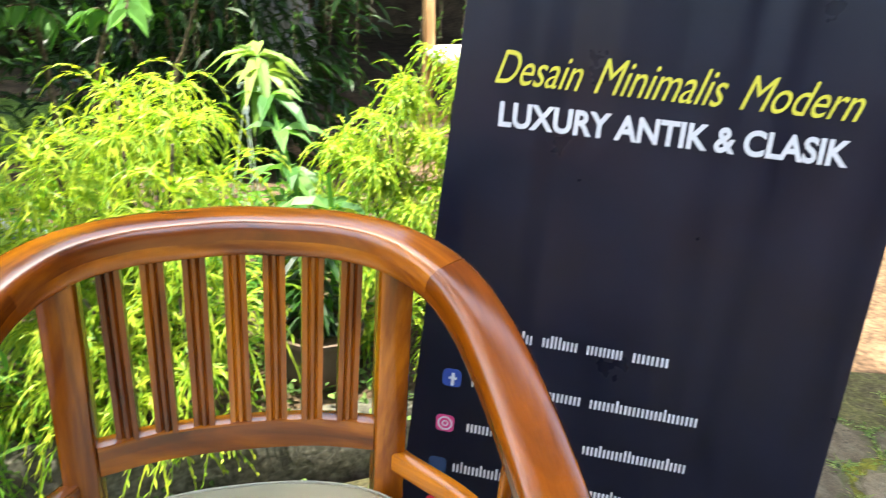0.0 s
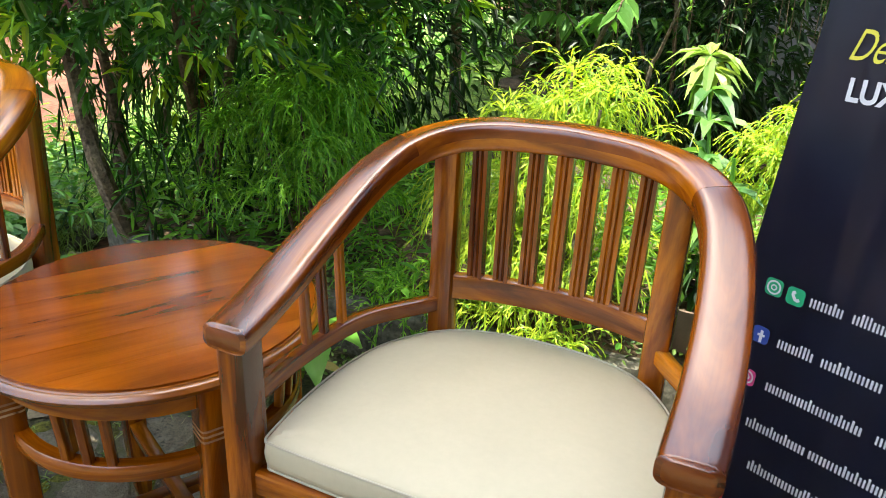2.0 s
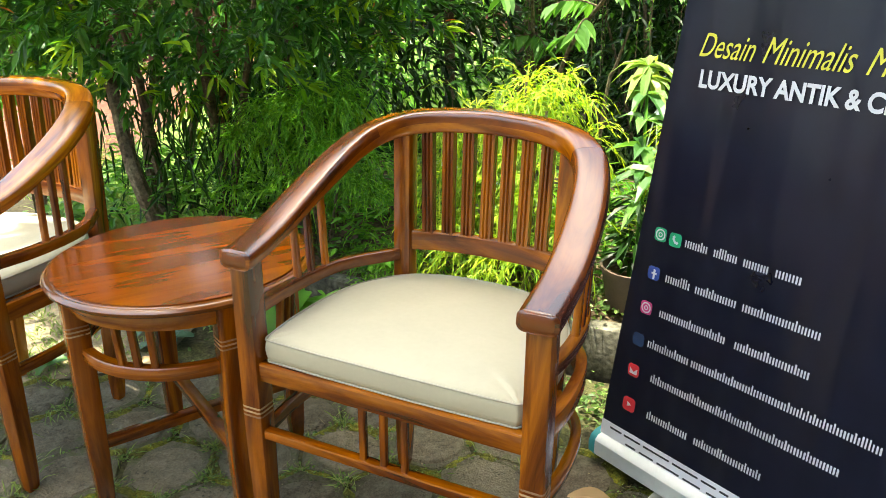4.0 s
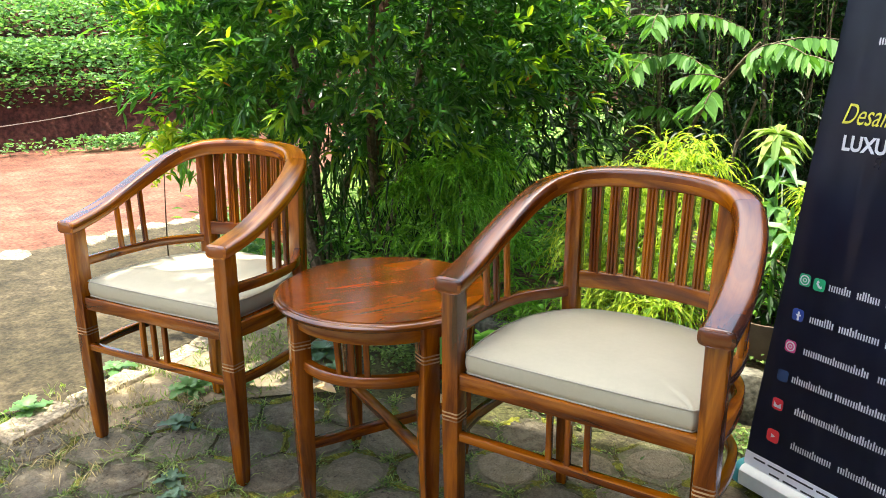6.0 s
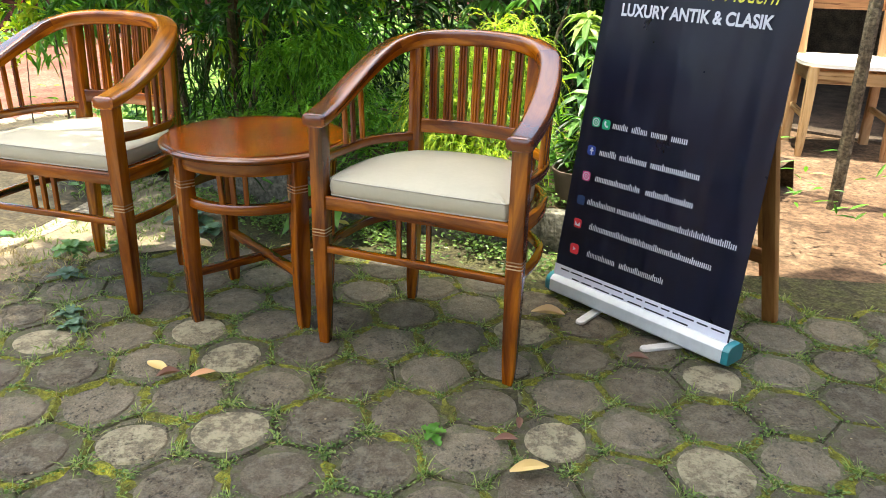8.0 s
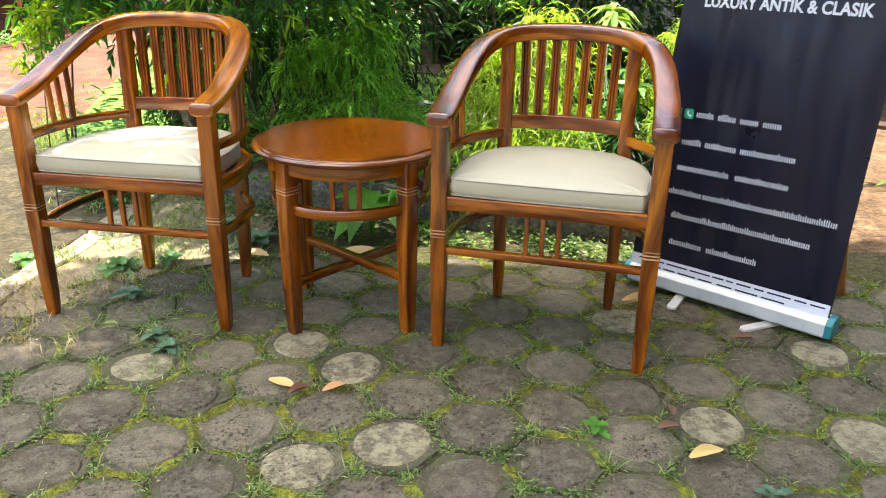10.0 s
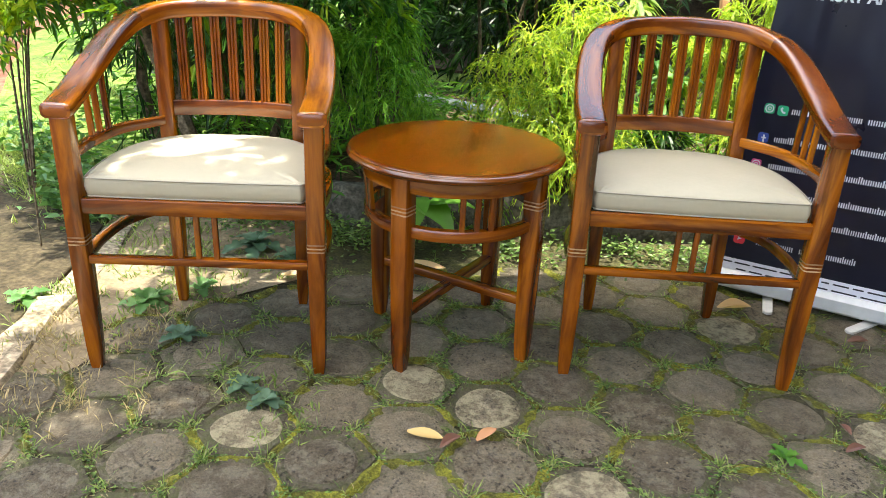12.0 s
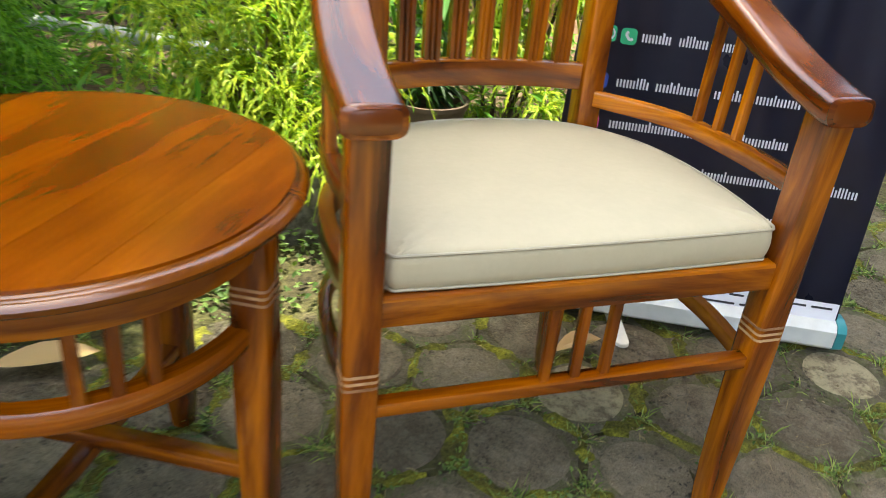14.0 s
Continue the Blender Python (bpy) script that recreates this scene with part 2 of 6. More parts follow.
DIM_BLUE_INK = plain("dim_blue_print", (0.02, 0.05, 0.13), rough=0.5, vary=0.03)
STRIP = plain("pale_print_strip", (0.72, 0.73, 0.80), rough=0.5, vary=0.03)
DARK_INK = plain("dark_print", (0.02, 0.02, 0.03), rough=0.5, vary=0.02)
ALUMINIUM = plain("brushed_aluminium", (0.60, 0.63, 0.62), rough=0.5, metal=0.2, vary=0.06, scale=30)
TEAL_CAP = plain("teal_plastic", (0.02, 0.19, 0.21), rough=0.4, vary=0.06)
FOOT_BAR = plain("pale_metal_bar", (0.62, 0.60, 0.54), rough=0.5, vary=0.1, scale=40)
STONE = paver_stone("dark_paver", [(0.122, 0.101, 0.069), (0.168, 0.140, 0.096), (0.232, 0.197, 0.138)], (0.315, 0.277, 0.205), 0.34)
COLLAR = paver_stone("mossy_paver_edge", [(0.108, 0.094, 0.066), (0.142, 0.124, 0.088), (0.188, 0.163, 0.115)], (0.0969, 0.114, 0.02964), 0.55)
STONE_PALE = paver_stone("pale_paver", [(0.195, 0.167, 0.113), (0.232, 0.198, 0.132), (0.265, 0.228, 0.150)], (0.50, 0.435, 0.27), 0.7)
MOSS = earth("mossy_soil", [(0.040, 0.034, 0.020), (0.052, 0.046, 0.022), (0.064, 0.064, 0.022), (0.060, 0.052, 0.029)], scale=9, bump=1.0, grit=120)
JOINT_MOSS = earth("joint_moss", [(0.055, 0.050, 0.016), (0.120, 0.122, 0.016), (0.250, 0.250, 0.024)], scale=14, bump=1.0, grit=260)
LAWN = earth("grassy_soil", [(0.06, 0.09, 0.02), (0.10, 0.17, 0.03), (0.17, 0.25, 0.05)], scale=3, bump=1.0, grit=60)
SOIL = earth("bed_soil", [(0.05, 0.032, 0.02), (0.09, 0.06, 0.035), (0.14, 0.10, 0.06)], scale=5, bump=1.0)
RED_SOIL = earth("red_soil", [(0.088, 0.032, 0.019), (0.130, 0.053, 0.032), (0.178, 0.084, 0.055)], scale=0.9, bump=0.5, grit=40)
BANK_SOIL = earth("dark_red_bank", [(0.030, 0.0085, 0.006), (0.052, 0.014, 0.009), (0.078, 0.026, 0.016)], scale=2.2, bump=1.0, grit=25)
CONCRETE = earth("dusty_concrete", [(0.026, 0.022, 0.011), (0.045, 0.036, 0.019), (0.074, 0.058, 0.034)], scale=2.4, bump=0.7, grit=60)
KERB = earth("pale_kerb_stone", [(0.15, 0.122, 0.082), (0.25, 0.208, 0.145), (0.36, 0.31, 0.225)], scale=9, bump=0.6)
OLD_CEMENT = earth("mossy_cement", [(0.05, 0.05, 0.04), (0.09, 0.085, 0.065), (0.16, 0.15, 0.12)], scale=5, bump=0.3)
# dark tone that carries the shed's inner shade, on its floor as well
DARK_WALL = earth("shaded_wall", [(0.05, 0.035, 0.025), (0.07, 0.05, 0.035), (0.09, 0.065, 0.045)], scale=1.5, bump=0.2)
PAINT = earth("wall_paint", [(0.36, 0.31, 0.25), (0.42, 0.36, 0.29), (0.46, 0.41, 0.34)], scale=1.5, bump=0.1)
# for the unseen roof: lets soft, bluish light down onto the seats
ROOFING = sheeting("translucent_roof_sheet", (0.86, 0.87, 0.98), 0.33)
CLAY = plain("brown_clay", (0.105, 0.070, 0.048), rough=0.75, vary=0.2, scale=15, bump=0.3)
ROPE = plain("dusty_rope", (0.26, 0.19, 0.14), rough=0.8, vary=0.1)
WHITE_PLASTIC = plain("white_plastic", (0.75, 0.76, 0.76), rough=0.4, vary=0.03)
GREY_PIPE = plain("grey_pipe", (0.48, 0.50, 0.48), rough=0.5, vary=0.15, scale=20)
BARK = earth("bark", [(0.06, 0.045, 0.03), (0.11, 0.085, 0.055), (0.18, 0.15, 0.10)], scale=9, bump=1.0)
RED_BARK = earth("reddish_bark", [(0.07, 0.03, 0.018), (0.11, 0.05, 0.03), (0.15, 0.08, 0.05)], scale=9, bump=1.0)
# near-black greens: the deep shade of the background is put into the leaves
LEAF_DARK = leafy("shade_dark_leaf", (0.005, 0.020, 0.0045), (0.026, 0.078, 0.0105), thin=0.3)
LEAF_BUSH = leafy("bush_leaf", (0.017, 0.074, 0.016), (0.088, 0.225, 0.036), thin=0.40, rough=0.28)
LEAF_TIP = leafy("young_bush_leaf", (0.10, 0.24, 0.012), (0.34, 0.46, 0.03), thin=0.45)
LEAF_RED = leafy("red_young_leaf", (0.30, 0.06, 0.02), (0.55, 0.18, 0.04), thin=0.4)
STAND_WOOD = wood("plain_brown_wood", (0.16, 0.06, 0.015), (0.27, 0.12, 0.035), (0.36, 0.18, 0.06), rough=0.6, coat=0.0)
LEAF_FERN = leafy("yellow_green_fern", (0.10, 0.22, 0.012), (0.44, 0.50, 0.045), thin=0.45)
# darker copy of the fern leaf, with the bush's shade put into its green
LEAF_FERN_SHADE = leafy("shaded_green_fern", (0.0625, 0.2, 0.015), (0.25, 0.475, 0.0425), thin=0.45)
LEAF_MID = leafy("mid_green_leaf", (0.048, 0.156, 0.018), (0.168, 0.36, 0.042), thin=0.4)
LEAF_STRIPED = leafy("yellow_edged_leaf", (0.08, 0.175, 0.03), (0.29, 0.36, 0.09), thin=0.3)
LEAF_BROAD = leafy("broad_green_leaf", (0.035, 0.115, 0.025), (0.14, 0.27, 0.065), thin=0.35)
LEAF_SLOPE = leafy("lit_creeper_leaf", (0.05, 0.14, 0.035), (0.20, 0.34, 0.12), thin=0.35)
LEAF_WEED = leafy("blue_green_weed", (0.045, 0.095, 0.055), (0.16, 0.25, 0.15), thin=0.25)
GRASS = leafy("grass_blade", (0.09, 0.15, 0.035), (0.30, 0.37, 0.11), thin=0.35)
LEAF_JOINT = leafy("joint_weed_leaf", (0.035, 0.075, 0.018), (0.20, 0.30, 0.08), thin=0.3)
VERGE = earth("dusty_verge", [(0.15, 0.115, 0.068), (0.20, 0.158, 0.098), (0.26, 0.21, 0.14)], scale=4, bump=0.5, grit=90, mottle=0.5)
LEAF_CREEP = leafy("hanging_creeper_leaf", (0.036, 0.108, 0.0168), (0.156, 0.312, 0.048), thin=0.35)
YARD = earth("pale_yard_soil", [(0.075, 0.044, 0.024), (0.120, 0.074, 0.042), (0.170, 0.112, 0.068)], scale=2.5, bump=0.6, grit=50)
DRY = leafy("dry_grass", (0.22, 0.17, 0.08), (0.42, 0.34, 0.18), thin=0.2)
LITTER = leafy("dry_litter", (0.05, 0.034, 0.018), (0.40, 0.32, 0.19), thin=0.1, rough=0.8)
CROTON = leafy("croton_leaf", (0.18, 0.34, 0.015), (0.46, 0.50, 0.03), thin=0.4)
LEAF_SPRAY = leafy("drooping_leaflet", (0.05, 0.15, 0.025), (0.13, 0.29, 0.05), thin=0.35, rough=0.55)
FLOWER = leafy("red_flower", (0.45, 0.03, 0.03), (0.70, 0.08, 0.10), thin=0.3)
LEAF_YELLOW = leafy("fallen_yellow_leaf", (0.56, 0.40, 0.15), (0.62, 0.45, 0.18), thin=0.15)
LEAF_BROWN = leafy("fallen_brown_leaf", (0.17, 0.085, 0.06), (0.24, 0.12, 0.085), thin=0.15)
LEAF_ORANGE = leafy("fallen_orange_leaf", (0.50, 0.25, 0.12), (0.56, 0.30, 0.15), thin=0.15)
LEAF_TAN = leafy("dried_tan_leaf", (0.50, 0.34, 0.16), (0.58, 0.40, 0.20), thin=0.15)

# ---- builders ----
def thing(name, label, category, m=None, group=""):
    ob = tagged(new(name), label, category, group)
    ob.empty_display_size = 0.1
    ob.matrix_world = m if m else Matrix()
    return ob


def part(name, bm, mat, parent, label="", smooth=True):
    me = bpy.data.meshes.new(name)
    bm.to_mesh(me)
    bm.free()
    return mesh_part(name, me, mat, parent, label, smooth)


def mesh_part(name, me, mat, parent, label="", smooth=True):
    if not me.materials:
        me.materials.append(mat)
    if smooth:
        me.polygons.foreach_set("use_smooth", [True] * len(me.polygons))
        me.set_sharp_from_angle(angle=radians(40))
    ob = new(name, me)
    ob.parent = parent
    return tagged(ob, label) if label else ob


def structure(name, bm, mat, label, smooth=False):
    ob = part(name, bm, mat, None, smooth=smooth)
    return tagged(ob, label, name.split("_")[0], kind="structure")


def rounded(w, h, r=0.3, seg=3):
    """A rectangle's outline with rounded corners."""
    r = min(w, h) * r
    out = []
    for cx, cy, a0 in ((w / 2 - r, h / 2 - r, 0), (-w / 2 + r, h / 2 - r, 90), (-w / 2 + r, -h / 2 + r, 180), (w / 2 - r, -h / 2 + r, 270)):
        for i in range(seg):
            a = radians(a0 + 90 * i / (seg - 1)) if seg > 1 else radians(a0 + 45)
            out.append((cx + r * math.cos(a), cy + r * math.sin(a)))
    return out


def smooth_path(points, n):
    """A Catmull-Rom curve through the points."""
    p = [Vector(v) for v in points]
    p = [p[0] * 2 - p[1]] + p + [p[-1] * 2 - p[-2]]
    out = []
    for i in range(1, len(p) - 2):
        for k in range(n):
            t = k / n
            a, b, c, d = p[i - 1:i + 3]
            out.append(0.5 * (2 * b + (c - a) * t + (2 * a - 5 * b + 4 * c - d) * t * t + (3 * b - a - 3 * c + d) * t ** 3))
    return out + [p[-2]]


def sweep(points, outline, up=(0, 0, 1), scales=None, closed=False, bm=None):
    """A bar along the points; the outline's x lies level across it and its y along up. Its UV runs along the length."""
    bm = bm or bmesh.new()
    uv = bm.loops.layers.uv.verify()
    pts = [Vector(p) for p in points]
    up, n, k = Vector(up), len(pts), len(outline)
    rings, along, run = [], [], 0.0
    for i, p in enumerate(pts):
        if closed:
            tan = pts[(i + 1) % n] - pts[i - 1]
        else:
            tan = pts[min(i + 1, n - 1)] - pts[max(i - 1, 0)]
        tan.normalize()
        side = tan.cross(up).normalized()
        high = side.cross(tan)
        sx, sy = scales[i] if scales else (1, 1)
        rings.append([bm.verts.new(p + side * x * sx + high * y * sy) for x, y in outline])
        if i:
            run += (p - pts[i - 1]).length
        along.append(run)
    around = [0.0]
    for j in range(k):
        x0, y0 = outline[j]
        x1, y1 = outline[(j + 1) % k]
        around.append(around[-1] + math.hypot(x1 - x0, y1 - y0))
    for i in range(n if closed else n - 1):
        i2 = (i + 1) % n
        u0, u1 = along[i], along[i2] if i2 else along[i] + 0.02
        for j in range(k):
            j2 = (j + 1) % k
            f = bm.faces.new((rings[i][j], rings[i][j2], rings[i2][j2], rings[i2][j]))
            for loop, co in zip(f.loops, ((u0, around[j]), (u0, around[j + 1]), (u1, around[j + 1]), (u1, around[j]))):
                loop[uv].uv = co
    if not closed:
        for ring, flip in ((rings[0], True), (rings[-1], False)):
            f = bm.faces.new(ring[::-1] if flip else ring)
            for loop in f.loops:
                loop[uv].uv = (loop.vert.co.x * 0.3 + loop.vert.co.z * 0.2, loop.vert.co.y)
    bmesh.ops.recalc_face_normals(bm, faces=bm.faces)
    return bm


def lathe(profile, steps=48, bm=None, axis=(0, 0)):
    """A turned body round the z axis from (radius, height) pairs, closed where the profile closes."""
    bm = bm or bmesh.new()
    uv = bm.loops.layers.uv.verify()
    rings = []
    for r, z in profile:
        rings.append([bm.verts.new((axis[0] + r * math.cos(2 * math.pi * i / steps), axis[1] + r * math.sin(2 * math.pi * i / steps), z)) for i in range(steps)] if r > 1e-6 else [bm.verts.new((*axis, z))])
    for a, b, (ra, za), (rb, zb) in zip(rings, rings[1:], profile, profile[1:]):
        for i in range(steps):
            i2 = (i + 1) % steps
            if len(a) == 1 and len(b) == 1:
                continue
            vs = (a[0], b[i], b[i2]) if len(a) == 1 else (a[i], b[0], a[i2]) if len(b) == 1 else (a[i], b[i], b[i2], a[i2])
            f = bm.faces.new(vs)
            for loop in f.loops:
                c = loop.vert.co
                ang = math.atan2(c.y - axis[1], c.x - axis[0])
                if i2 == 0 and ang < 0:
                    ang += 2 * math.pi
                loop[uv].uv = (ang * max(ra, rb), c.z + math.hypot(c.x - axis[0], c.y - axis[1]))
    bmesh.ops.recalc_face_normals(bm, faces=bm.faces)
    return bm


def slab(outline, z0, z1, bevel=0.0, bm=None):
    """A prism over a level outline, with a small chamfer on its upper edge."""
    bm = bm or bmesh.new()
    uv = bm.loops.layers.uv.verify()
    c = sum((Vector(p) for p in outline), Vector((0, 0))) / len(outline)
    levels = [(z0, 0), (z1 - bevel, 0), (z1, bevel)] if bevel else [(z0, 0), (z1, 0)]
    rings = []
    for z, inset in levels:
        ring = []
        for p in outline:
            v = Vector(p)
            d = (c - v).normalized() if inset else Vector((0, 0))
            ring.append(bm.verts.new((*(v + d * inset), z)))
        rings.append(ring)
    for a, b in zip(rings, rings[1:]):
        for i in range(len(a)):
            j = (i + 1) % len(a)
            bm.faces.new((a[i], a[j], b[j], b[i]))
    bm.faces.new(rings[0][::-1])
    bm.faces.new(rings[-1])
    for f in bm.faces:
        for loop in f.loops:
            loop[uv].uv = (loop.vert.co.x + loop.vert.co.z, loop.vert.co.y)
    bmesh.ops.recalc_face_normals(bm, faces=bm.faces)
    return bm


def bar(a, b, w, h, up=(0, 0, 1), r=0.18, bm=None):
    return sweep([a, b], rounded(w, h, r, 3), up, bm=bm)


rng = np.random.default_rng(7)


def unit(v):
    return v / np.maximum(np.linalg.norm(v, axis=1, keepdims=True), 1e-9)


def leaf_mesh(name, P, D, L, W, droop=0.25, fold=0.25, slim=False, roll=0.7):
    """Many leaf blades in one mesh: bases P, ways D, lengths L, widths W."""
    n = len(P)
    P, D = np.asarray(P, float), unit(np.asarray(D, float))
    L, W = np.broadcast_to(L, n)[:, None], np.broadcast_to(W, n)[:, None]
    ref = np.array([0, 0, 1.0]) + rng.normal(0, roll, (n, 3)) * 0.6
    side = unit(np.cross(D, ref))
    high = np.cross(side, D)
    down = np.array([0, 0, -1.0]) * (np.broadcast_to(droop, n)[:, None] * L)
    tip = P + D * L + down
    if slim:
        l = P + D * L * 0.5 + side * W / 2 + down * 0.22
        r = P + D * L * 0.5 - side * W / 2 + down * 0.22
        V = np.stack([P, l, tip, r], 1).reshape(-1, 3)
        base = np.arange(n)[:, None] * 4
        F = (base + np.array([[0, 1, 2, 3]])).tolist()
    else:
        lift = high * W * fold * 0.6
        l1, r1 = (P + D * L * 0.27 + side * W * k * 0.44 + down * 0.07 + lift for k in (1, -1))
        l2, r2 = (P + D * L * 0.62 + side * W * k * 0.42 + down * 0.38 + lift for k in (1, -1))
        m1 = P + D * L * 0.28 - high * W * fold * 0.4 + down * 0.08
        m2 = P + D * L * 0.64 - high * W * fold * 0.4 + down * 0.41
        V = np.stack([P, l1, l2, tip, r2, r1, m1, m2], 1).reshape(-1, 3)
        base = np.arange(n)[:, None] * 8
        F = np.concatenate([base + np.array([q]) for q in ((0, 6, 1), (1, 6, 7), (1, 7, 2), (2, 7, 3), (0, 5, 6), (5, 4, 6), (6, 4, 7), (4, 3, 7))], 1).reshape(-1, 3).tolist()
    me = bpy.data.meshes.new(name)
    me.from_pydata(V.tolist(), [], F)
    return me


def ball_points(n, centre, radii, shell=0.35):
    """Points through the outer part of an ellipsoid, gathered in uneven clumps."""
    k = max(6, n // 70)
    c = unit(rng.normal(size=(k, 3))) * (shell + (1 - shell) * rng.random((k, 1)) ** 0.6)
    which = rng.integers(0, k, n)
    p = c[which] + rng.normal(0, 0.16, (n, 3))
    return np.asarray(centre) + p * np.asarray(radii), unit(c[which] + rng.normal(0, 0.45, (n, 3)))


def limb(points, r0, r1, n=5, bm=None, sides=7):
    """A tapered, slightly crooked branch."""
    pts = smooth_path(points, n)
    m = len(pts) - 1
    ring = [(math.cos(2 * math.pi * i / sides), math.sin(2 * math.pi * i / sides)) for i in range(sides)]
    sc = [(r0 + (r1 - r0) * i / m,) * 2 for i in range(m + 1)]
    return sweep(pts, ring, up=(0.31, 0.95, 0.05), scales=sc, bm=bm)

# ---- ground, paving and walls ----
HOUSE = radians(17.0)
EX, EY = Vector((math.cos(HOUSE), math.sin(HOUSE))), Vector((-math.sin(HOUSE), math.cos(HOUSE)))


def sheet(outline, z, step, bump, seed, bm=None):
    """An uneven ground sheet over a convex or nearly convex outline."""
    bm = bm or bmesh.new()
    vs = [bm.verts.new((x, y, z)) for x, y in outline]
    bm.faces.new(vs)
    xs = [min(p[0] for p in outline), max(p[0] for p in outline)]
    ys = [min(p[1] for p in outline), max(p[1] for p in outline)]
    for axis, (lo, hi) in ((0, xs), (1, ys)):
        at = lo + step
        while at < hi:
            co, no = [0, 0, 0], [0, 0, 0]
            co[axis], no[axis] = at, 1
            bmesh.ops.bisect_plane(bm, geom=bm.verts[:] + bm.edges[:] + bm.faces[:], plane_co=co, plane_no=no)
            at += step
    for v in bm.verts:
        v.co.z += bump * (noise.noise(Vector((v.co.x * 3 + seed, v.co.y * 3, seed))) + 0.5 * noise.noise(Vector((v.co.x * 9, v.co.y * 9 + seed, 0))))
    bmesh.ops.recalc_face_normals(bm, faces=bm.faces)
    if sum(f.normal.z for f in bm.faces) < 0:
        bmesh.ops.reverse_faces(bm, faces=bm.faces)
    return bm


bm = bmesh.new()
edge = [-400, -60, -20, -12, -9, -7, -5, -3, -1, 1, 3, 5, 7, 9, 12, 20, 60, 400]
grid = [[bm.verts.new((x, y, -0.05 + (0.02 * noise.noise(Vector((x * 0.7, y * 0.7, 3))) if abs(x) < 13 and abs(y) < 13 else 0))) for y in edge] for x in edge]
for i in range(len(edge) - 1):
    for j in range(len(edge) - 1):
        bm.faces.new((grid[i][j], grid[i + 1][j], grid[i + 1][j + 1], grid[i][j + 1]))
structure("ground", bm, RED_SOIL, "bare reddish earth with dust and small stones", True)

driveway = structure("driveway", slab([(-1.05, -2.6), (-1.62, -0.44), (-1.97, 0.34), (-2.35, 1.0), (-4.05, 1.3), (-3.85, 0.1), (-3.4, -2.6)], -0.06, -0.012, 0.004), CONCRETE, "dusty brown concrete driveway slab")
random.seed(14)
for i in range(15):
    if i in (4, 9):
        continue
    c = Vector((-3.60 - 0.033 * i + random.uniform(-0.05, 0.05), -1.5 + 0.2 * i))
    ring = []
    for k in range(7):
        a = 2 * math.pi * k / 7 + random.uniform(-0.25, 0.25)
        ring.append(c + Vector((math.cos(a) * random.uniform(0.06, 0.16), math.sin(a) * random.uniform(0.08, 0.12))))
    part("edging_stone", slab(ring, -0.05, -0.004 + random.uniform(-0.004, 0.006), 0.012), KERB, driveway)

# kerb stones along the driveway
kerb = structure("kerb", bmesh.new(), KERB, "broken pale kerb stones along the driveway")
line = [Vector(p) for p in ((-1.02, -2.4), (-1.22, -1.55), (-1.56, -0.42), (-1.90, 0.34), (-2.2, 0.9))]
random.seed(4)
for a, b in zip(line, line[1:]):
    n = max(1, round((b - a).length / 0.3))
    for i in range(n):
        p, q = a.lerp(b, (i + 0.03) / n), a.lerp(b, (i + 0.97) / n)
        d = (q - p).normalized()
        s = Vector((d.y, -d.x))
        ring = []
        for base, sign in ((p, -1), (q, -1), (q, 1), (p, 1)):
            ring.append(base + s * sign * random.uniform(0.045, 0.07) + d * random.uniform(-0.012, 0.012))
        ring.insert(1, (ring[0] + ring[1]) / 2 - s * random.uniform(-0.01, 0.02))
        ring.insert(4, (ring[3] + ring[4]) / 2 + s * random.uniform(-0.01, 0.02))
        part("kerb_stone", slab(ring, -0.06, random.uniform(-0.004, 0.016), 0.012), KERB, kerb)

structure("ground_lawn", sheet([(-2.4, 1.0), (-3.6, 1.32), (-6.3, 4.0), (-8.5, 9.0), (-3.6, 9.0), (-1.0, 4.2), (-1.2, 2.6)], -0.036, 0.25, 0.012, 8), LAWN, "rough green lawn beyond the bush", True)

# the raised bed and its low wall
WALL_LINE = [(-2.02, 0.93), (-1.8, 0.945), (-1.5, 1.0), (-0.88, 1.19), (-0.26, 1.43), (0.02, 1.56), (0.24, 1.67)]
wall_pts = smooth_path([(x, y, 0.04) for x, y in WALL_LINE], 6)
structure("wall_of_bed", sweep(wall_pts, rounded(0.07, 0.22, 0.2, 3)), OLD_CEMENT, "low mossy cement wall round the planting bed", True)
bm = bmesh.new()
rows = []
for p in wall_pts:
    back = Vector((p.x * 1.02 - 0.1, 3.1))
    rows.append([bm.verts.new((p.x + (back.x - p.x) * t, p.y + 0.02 + (back.y - p.y - 0.02) * t, 0.125 + 0.05 * math.sin(t * 3.1) * (0.5 + noise.noise(Vector((p.x * 3, t * 6, 0)))) - (0.17 if t > 0.99 else 0))) for t in [k / 12 for k in range(13)]])
for a, b in zip(rows, rows[1:]):
    for i in range(12):
        bm.faces.new((a[i], b[i], b[i + 1], a[i + 1]))
structure("bed_of_soil", bm, SOIL, "dark soil of the planting bed", True)

# mossy ground under and round the pavers
PAVED = [(-1.55, -0.36), (-1.42, 0.15), (-1.2, 0.45), (-0.9, 0.80), (-0.4, 0.95), (0.2, 1.15), (0.7, 1.6), (1.3, 2.0), (3.0, 2.2), (3.0, -3.6), (-0.9, -3.6), (-1.15, -1.6)]
structure("ground_mossy", sheet([(-1.85, 0.35), (-1.0, -2.6), (-0.8, -3.8), (3.2, -3.8), (3.2, 2.2), (1.0, 2.1), (0.35, 1.66), (-0.23, 1.38), (-0.85, 1.15), (-1.5, 0.98), (-2.2, 0.9)], -0.0065, 0.05, 0.0055, 5), MOSS, "dark soil with bright moss between the pavers", True)
